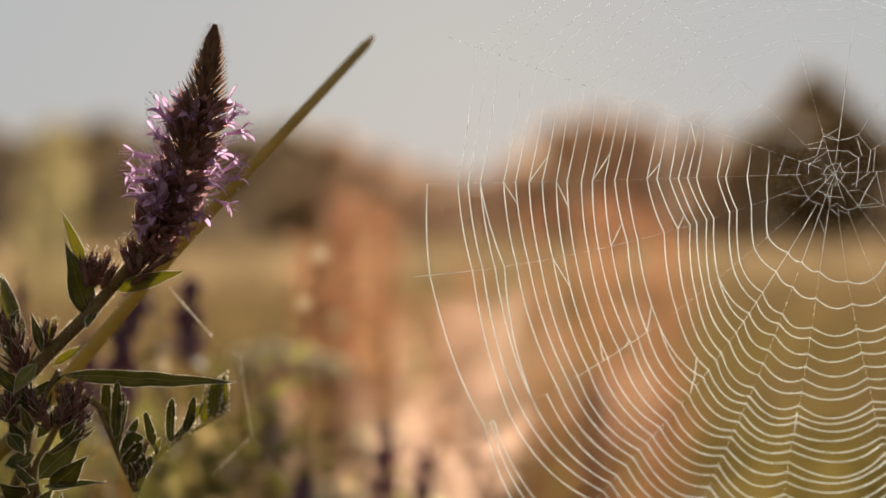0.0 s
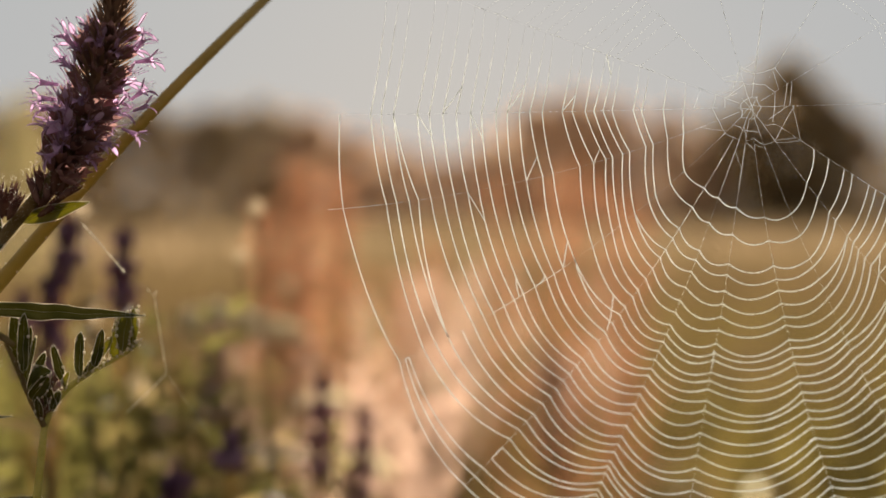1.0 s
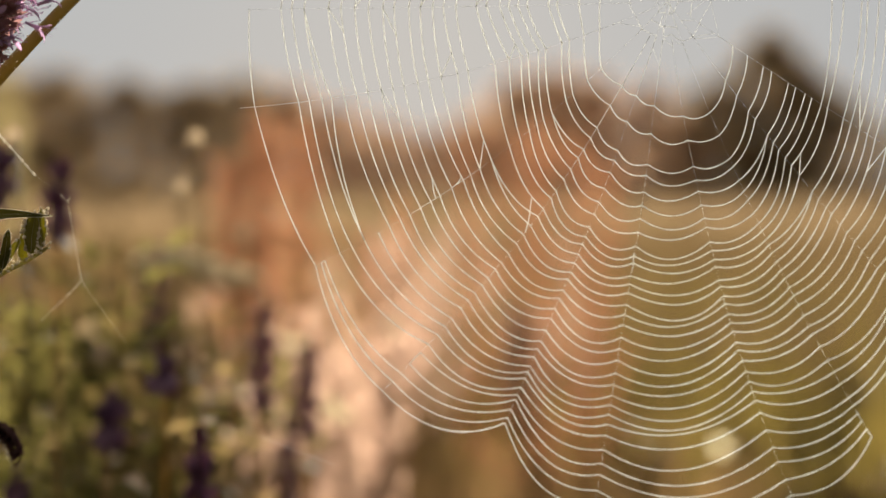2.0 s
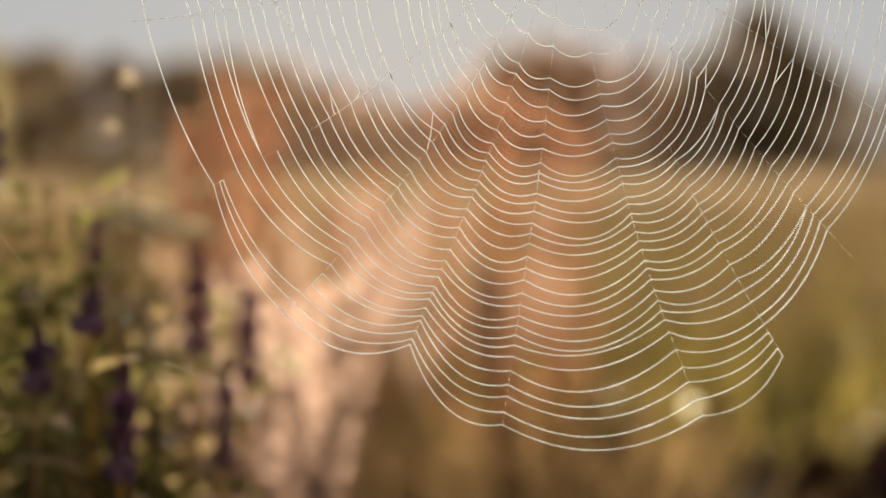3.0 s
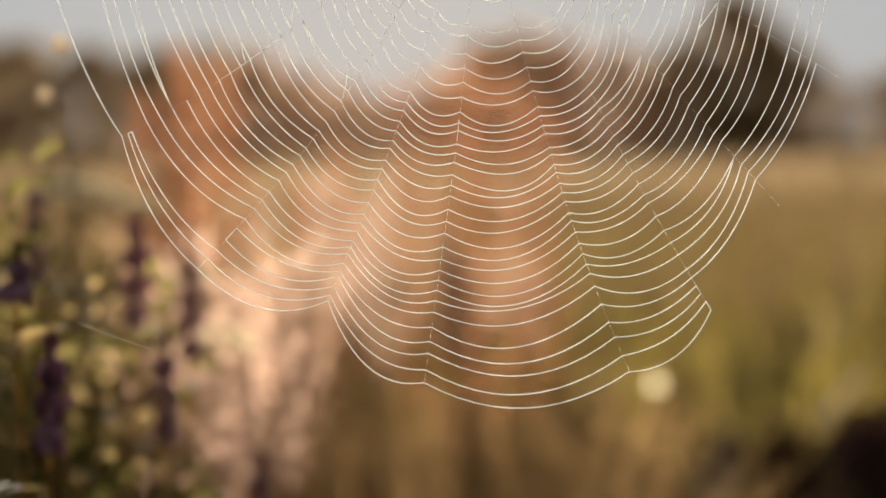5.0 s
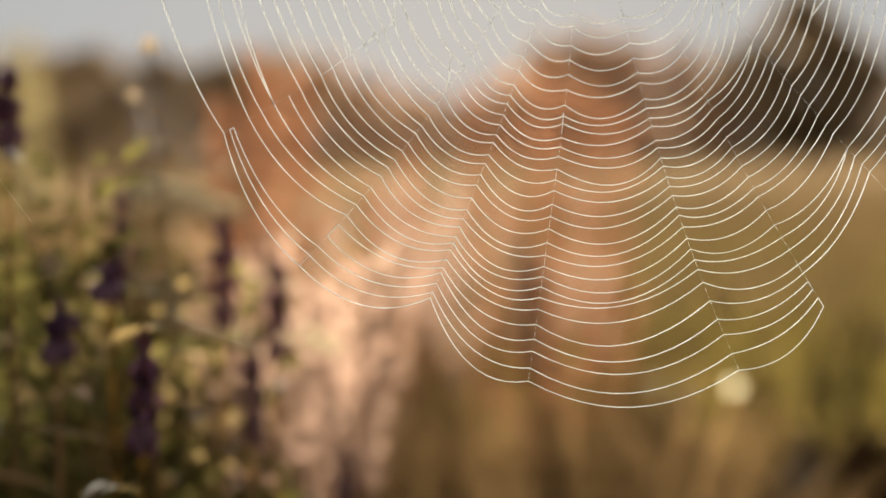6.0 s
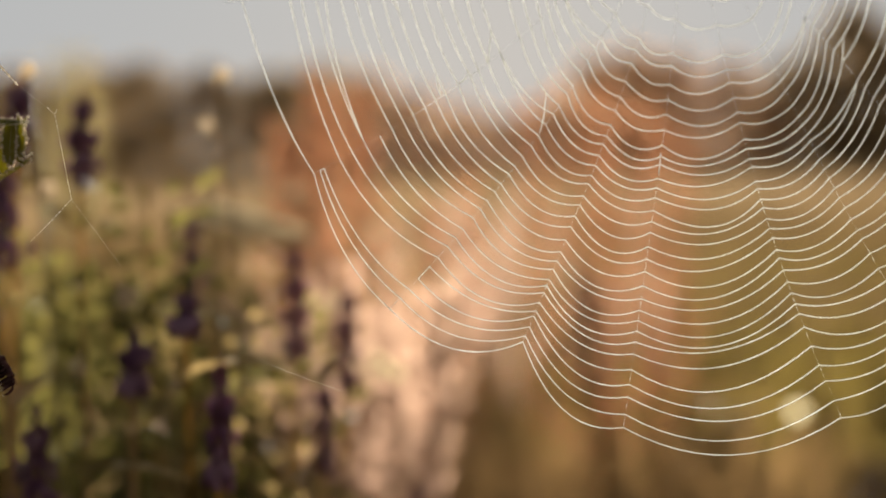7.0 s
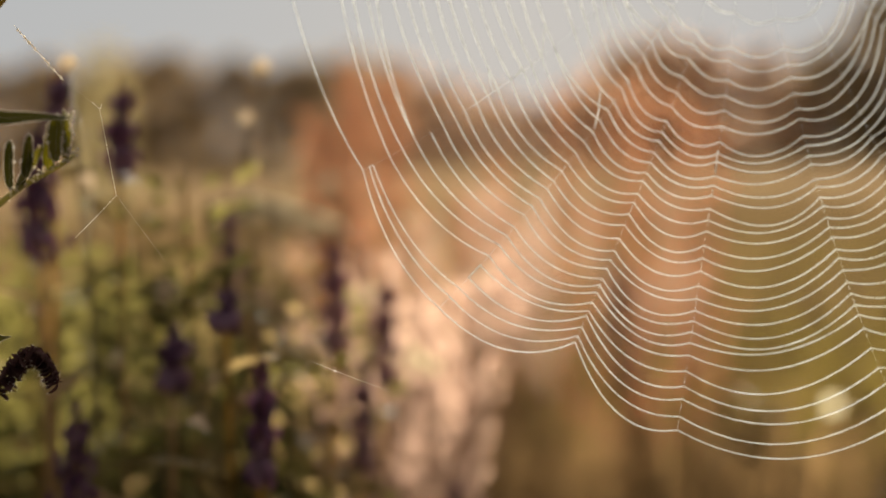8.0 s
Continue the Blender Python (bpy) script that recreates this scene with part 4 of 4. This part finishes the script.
# ---------------------------------------------------------------- soft plants behind the web
def build_spike_plant(x, y, top, mat, label, bend=0.0, tall=0.09, size=1.0, seed=0):
    r = random.Random(seed)
    t = thing("wild_sage", (x, y, 0), label, "flower", "purple flower spikes")
    pts = glide([(x - bend, y, -0.01), (x - bend * 0.7, y, top * 0.5), (x - bend * 0.2, y, top - tall), (x, y, top)], 6)
    part("stem", Shape().tube(pts, [0.0018 - 0.0010 * k / len(pts) for k in range(len(pts))], 6), WEED, t)
    s = Shape()
    a, b = Vector((x - bend * 0.2, y, top - tall)), Vector((x, y, top))
    for k in range(84):
        q = k / 83
        w = k * 2.4
        lump = 0.75 + 0.45 * math.sin(q * 6.283 * (tall / 0.012) + seed)
        reach = 0.0060 * size * (1 - q ** 3) * lump * r.uniform(0.5, 1.5) + 0.001
        o = Vector((math.cos(w), math.sin(w), 0.25))
        p = a.lerp(b, q) + o * reach * 0.6
        s.ball(p, min(reach * 0.40, 0.0020), 6, 4, (0.8, 0.8, 1.4))
    part("flower_spike", s, mat, t)
    lf = Shape()
    for k in range(10):
        h = (top - tall) * (0.35 + 0.62 * k / 9)
        w = k * 1.9 + seed
        d = Vector((math.cos(w), math.sin(w), 0.5))
        lf.blade(aim((x - bend * 0.4, y, h), d, (0, 0, 1)), 0.045 * r.uniform(0.7, 1.2), 0.012, 0, 0.6, 0.3, 0, 5)
    part("foliage", lf, WEED, t)


def build_weed(x, y, top, seed, label, spread=0.06, leaf=0.03, mat=None, count=210):
    r = random.Random(seed)
    t = thing("meadow_weed", (x, y, 0), label, "weed", "meadow weeds")
    pts = glide([(x, y, -0.01), (x + r.uniform(-0.02, 0.02), y, top * 0.6), (x + r.uniform(-0.02, 0.02), y, top)], 6)
    part("stem", Shape().tube(pts, [0.002 - 0.0012 * k / len(pts) for k in range(len(pts))], 6), WEED, t)
    s = Shape()
    for k in range(count):
        h = top * (0.35 + 0.65 * r.random())
        w = r.uniform(0, 6.28)
        o = Vector((math.cos(w), math.sin(w), r.uniform(0.0, 0.8)))
        p = Vector((x, y, h)) + Vector((o.x, o.y, 0)) * spread * r.random() * (1.2 - 0.6 * h / top)
        fine = 1.0 - 0.4 * max(h / top - 0.7, 0) / 0.3
        s.blade(aim(p, o, (r.uniform(-0.7, 0.7), -1.0, r.uniform(0.0, 0.9))), leaf * fine * r.uniform(0.5, 1.3), leaf * 0.46 * fine, 0, r.uniform(0, 0.8), 0.25, r.uniform(-0.5, 0.5), 3, 0.5)
    part("foliage", s, mat or WEED, t)


def build_sorrel(x, y, top, seed, low=0.2, wide=0.03, seed_mat=None):
    r = random.Random(seed)
    t = thing("sorrel", (x, y, 0), "tall rust-red sorrel with dense seed panicles", "sorrel", "rust-red sorrel")
    pts = glide([(x, y, -0.01), (x + r.uniform(-0.01, 0.01), y, top * 0.5), (x + r.uniform(-0.01, 0.01), y, top)], 8)
    part("stem", Shape().tube(pts, [0.003 - 0.002 * k / len(pts) for k in range(len(pts))], 6), SORREL, t)
    s, br = Shape(), Shape()
    for k in range(18):
        q = k / 17
        h = low + (top - low) * q
        w = k * 2.4
        reach = wide * (1 - 0.65 * q) * r.uniform(0.7, 1.2)
        a = Vector((x, y, h))
        e = a + Vector((math.cos(w) * reach, math.sin(w) * reach, 0.05 * (1 - 0.4 * q)))
        br.tube([a, a.lerp(e, 0.5) + Vector((0, 0, -0.004)), e], [0.0010, 0.0008, 0.0004], 5)
        for c in range(26):
            p = a.lerp(e, 0.15 + 0.85 * c / 25) + Vector((r.gauss(0, 1), r.gauss(0, 1), r.gauss(0, 1))) * 0.0035
            s.blade(aim(p, (r.gauss(0, 1), r.gauss(0, 1), -0.5), (r.gauss(0, 1), -1, r.gauss(0, 1))), 0.0060, 0.0055, 0, 0.2, 0.3, 0, 3, 0.5)
    part("panicle_branch", br, SORREL, t, kind="stuff")
    part("seed_panicle", s, seed_mat or SORREL, t, "dark brown seed clusters" if seed_mat else "rust-red seed clusters", kind="stuff")


def build_glint_flower(x, y, z, r, label, petal=None):
    """A small pale flower with eight thin open petals on a thin stalk, in place of a dewdrop's glint."""
    q = random.Random(int(x * 1e5))
    t = thing("glint_flower", (x, y, 0), label, "flower", "pale meadow flowers")
    c = Vector((x, y, z))
    part("stalk", Shape().tube(glide([(x, y + 0.002, -0.01), (x + q.uniform(-0.01, 0.01), y + 0.002, z * 0.6), (x, y + 0.002, z)], 5), 0.0006, 5), STEM, t)
    for k in range(8):
        a = 6.283 * k / 8 + q.uniform(-0.1, 0.1)
        d = Vector((math.cos(a), q.uniform(-0.15, 0.1), math.sin(a)))
        part("petal", Shape().blade(aim(c + d * r * 0.1, d, (0, -1, 0)), r * q.uniform(0.85, 1.05), r * 0.62, 0, 0.25, 0.1, 0, 5, 0.62, 0.6), petal or CREAM_GLINT, t)
    part("flower_centre", Shape().ball(c, r * 0.16, 8, 6, (1, 0.6, 1)), STALK, t)


def build_umbel(x, y, z, wide, seed):
    """A flat-topped head of many tiny cream florets on forked rays."""
    r = random.Random(seed)
    t = thing("yarrow", (x, y, 0), "cream flat-topped yarrow head on a tall stem", "flower", "cream umbel flowers")
    fork = Vector((x, y, z - wide * 0.9))
    part("stem", Shape().tube(glide([(x + r.uniform(-0.015, 0.015), y, -0.01), (x + r.uniform(-0.006, 0.006), y, z * 0.6), fork], 5), 0.0011, 6), WEED, t)
    rays = Shape()
    for k in range(22):
        w, q = k * 2.39996, math.sqrt((k + 0.5) / 22)
        e = Vector((x + math.cos(w) * wide * q, y + math.sin(w) * wide * q, z - wide * 0.35 * q * q + r.uniform(-0.1, 0.1) * wide))
        rays.tube([fork, fork.lerp(e, 0.5) - Vector((0, 0, wide * 0.08)), e], [0.0006, 0.0004, 0.0003], 4)
        m = aim(e - Vector((0, 0, wide * 0.15)), (r.gauss(0, 0.5), r.gauss(0, 0.3), 1), (r.gauss(0, 0.4), -1, 0.3))
        head = Shape().blade(m, wide * 0.36, wide * 0.40, 0, r.uniform(-0.5, 0.5), 0.3, r.uniform(-0.6, 0.6), 6, 0.6, 0.6)
        part("umbellet", head, CREAM, t)
    part("umbel_ray", rays, WEED, t, kind="stuff")


def build_meadow():
    k = 0
    for x, y, top, tall, bend, size in ((-0.011, 0.458, 0.520, 0.045, 0.012, 0.9), (-0.026, 0.475, 0.540, 0.014, 0.004, 1.0), (-0.080, 0.47, 0.503, 0.06, 0.01, 1.5),
                                     (-0.097, 0.52, 0.622, 0.03, 0.02, 1.0), (-0.080, 0.54, 0.618, 0.04, 0.01, 1.1), (-0.100, 0.50, 0.600, 0.05, 0.004, 1.6), (-0.16, 0.56, 0.62, 0.09, 0.0, 1.1),
                                     (-0.0515, 0.50, 0.5255, 0.025, 0.01, 1.2), (-0.14, 0.60, 0.59, 0.045, 0.01, 1.2), (-0.19, 0.66, 0.60, 0.1, 0.0, 1.2)):
        build_spike_plant(x, y, top, SPIKE, "dark purple wild sage spike on a leafy stem", bend, tall, size, k)
        k += 1
    for x, y, top in ((0.012, 0.56, 0.505), (0.045, 0.62, 0.44), (0.002, 0.556, 0.556), (0.018, 0.60, 0.535), (-0.055, 0.62, 0.57)):
        build_spike_plant(x, y, top, PINK, "pale pink wild sage spike on a leafy stem", 0.01, 0.05, 0.9, k)
        k += 1
    r = random.Random(21)
    for q in range(56):
        y = 0.54 + 0.62 * r.random() ** 1.2
        edge = 0.0 - 0.14 * (y - 0.5)
        x = edge - (0.17 + 0.27 * (y - 0.6)) * r.random()
        top = 0.47 + 0.13 * r.random() - 0.8 * max(x - (edge - 0.06), 0) - 0.16 * (y - 0.54)
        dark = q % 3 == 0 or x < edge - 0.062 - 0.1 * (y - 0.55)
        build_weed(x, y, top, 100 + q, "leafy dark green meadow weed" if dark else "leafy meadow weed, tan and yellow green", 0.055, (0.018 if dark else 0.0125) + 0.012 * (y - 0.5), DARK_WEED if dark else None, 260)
    build_weed(-1.47, 5.0, 1.06, 99, "tall pale yellow-green bush in the meadow", 0.11, 0.055, GOLD, 520)
    build_weed(-0.21, 0.60, 0.615, 98, "tall yellow-green meadow weed", 0.03, 0.014, GOLD)
    for q in range(12):
        y = 1.5 + 0.9 * r.random()
        build_weed(0.15 + 0.75 * r.random(), y, 0.18 + 0.08 * r.random(), 200 + q, "low brown-green meadow weed", 0.09, 0.05, OLIVE)
    clumps = [(-0.092, 1.16, 0.600, 0.45, 0.034), (-0.060, 1.14, 0.642, 0.44, 0.036), (-0.030, 1.20, 0.632, 0.44, 0.034), (-0.073, 1.25, 0.634, 0.45, 0.034),
              (0.175, 1.45, 0.635, 0.17, 0.055), (0.235, 1.50, 0.65, 0.16, 0.055), (0.285, 1.58, 0.63, 0.17, 0.055), (0.140, 1.58, 0.63, 0.28, 0.045), (0.33, 1.7, 0.60, 0.26, 0.04),
              (0.205, 1.40, 0.63, 0.17, 0.055), (0.255, 1.42, 0.62, 0.17, 0.055), (0.225, 1.65, 0.64, 0.26, 0.05), (0.06, 1.7, 0.56, 0.28, 0.04), (0.02, 1.5, 0.52, 0.28, 0.04)]
    for q, (x, y, top, low, wide) in enumerate(clumps):
        build_sorrel(x, y, top, 300 + q, low, wide)
    build_sorrel(0.182, 1.36, 0.455, 330, 0.34, 0.030, BUD)
    for q in range(72):
        y = 1.25 + 1.6 * r.random()
        x = -0.10 + (0.26 + 0.14 * y) * r.random() + 0.1 * (y - 1)
        if x > 0.34 or x > 0.08 and y < 1.75:
            continue
        build_plume(x, y, 0.33 + 0.22 * r.random(), 400 + q)
    for q in range(26):
        y = 0.62 + 0.55 * r.random()
        edge = -0.02 - 0.14 * (y - 0.5)
        build_plume(edge - 0.02 + (0.12 + 0.16 * (y - 0.6)) * (r.random() + r.random()) / 2, y, 0.38 + 0.15 * r.random(), 600 + q)
    for q, (x, y, z, wide) in enumerate(((-0.077, 0.80, 0.561, 0.030), (-0.050, 0.84, 0.548, 0.020), (0.005, 0.80, 0.468, 0.022), (-0.046, 0.80, 0.475, 0.018), (-0.089, 0.79, 0.503, 0.018), (-0.020, 0.86, 0.500, 0.016))):
        build_umbel(x, y, z, wide, 800 + q)
    for q in range(10):
        build_weed(0.58 + 0.28 * r.random(), 1.42 + 0.2 * r.random(), 0.17 + 0.09 * r.random(), 500 + q, "low dark clump of meadow weed", 0.08, 0.05, CURL)
    # these flowers are added where dewdrops glint in the sun
    build_glint_flower(0.383, 1.310, 0.336, 0.0078, "small white open flower standing in for a dewdrop's sun glint above the olive grass", WHITE_GLINT)
    for x, y, z, size in ((-0.027, 0.558, 0.624, 0.0034), (-0.033, 0.552, 0.603, 0.0030), (-0.088, 0.50, 0.623, 0.0032), (-0.089, 0.52, 0.579, 0.0034), (-0.153, 0.90, 0.500, 0.0085), (-0.060, 0.52, 0.536, 0.0044), (-0.104, 0.50, 0.532, 0.0026),
                    (-0.045, 0.53, 0.500, 0.0024), (0.005, 0.56, 0.485, 0.0026), (-0.0922, 0.62, 0.4649, 0.0040), (-0.0289, 0.66, 0.4501, 0.0036), (-0.0062, 0.85, 0.4944, 0.0050), (-0.0853, 0.80, 0.5253, 0.0056), (-0.0473, 0.90, 0.5702, 0.0050), (0.001, 0.95, 0.5402, 0.0052), (-0.1096, 0.62, 0.4946, 0.0040), (0.055, 0.827, 0.512, 0.0050)):
        build_glint_flower(x, y, z, size, "small pale flower standing in for a dewdrop glint among the meadow weeds")


def build_plume(x, y, top, seed):
    r = random.Random(seed)
    t = thing("grass_plume", (x, y, 0), "feathery dry grass plume, peach and straw", "grass plume", "dry grass plumes")
    lean = r.uniform(-0.06, 0.06)
    pts = glide([(x, y, -0.01), (x + lean * 0.2, y, top * 0.6), (x + lean, y, top)], 6)
    part("culm", Shape().tube(pts, [0.0016 - 0.0010 * k / len(pts) for k in range(len(pts))], 5), STRAW, t)
    s = Shape()
    for k in range(110):
        q = 0.58 + 0.42 * r.random()
        f = q * (len(pts) - 1)
        p = pts[int(f)].lerp(pts[min(int(f) + 1, len(pts) - 1)], f % 1)
        w = r.uniform(0, 6.28)
        d = Vector((math.cos(w) * 0.7, math.sin(w) * 0.7, 1))
        s.blade(aim(p + d * r.uniform(0, 0.02), d, (0, -1, 0.2)), r.uniform(0.006, 0.014), 0.0028, 0, 0.3, 0.2, 0, 3, 0.5)
    part("panicle", s, STRAW, t)


build_distance()
build_web()
build_strands()
build_flower()
build_stalk()
build_side_plants()
build_meadow()
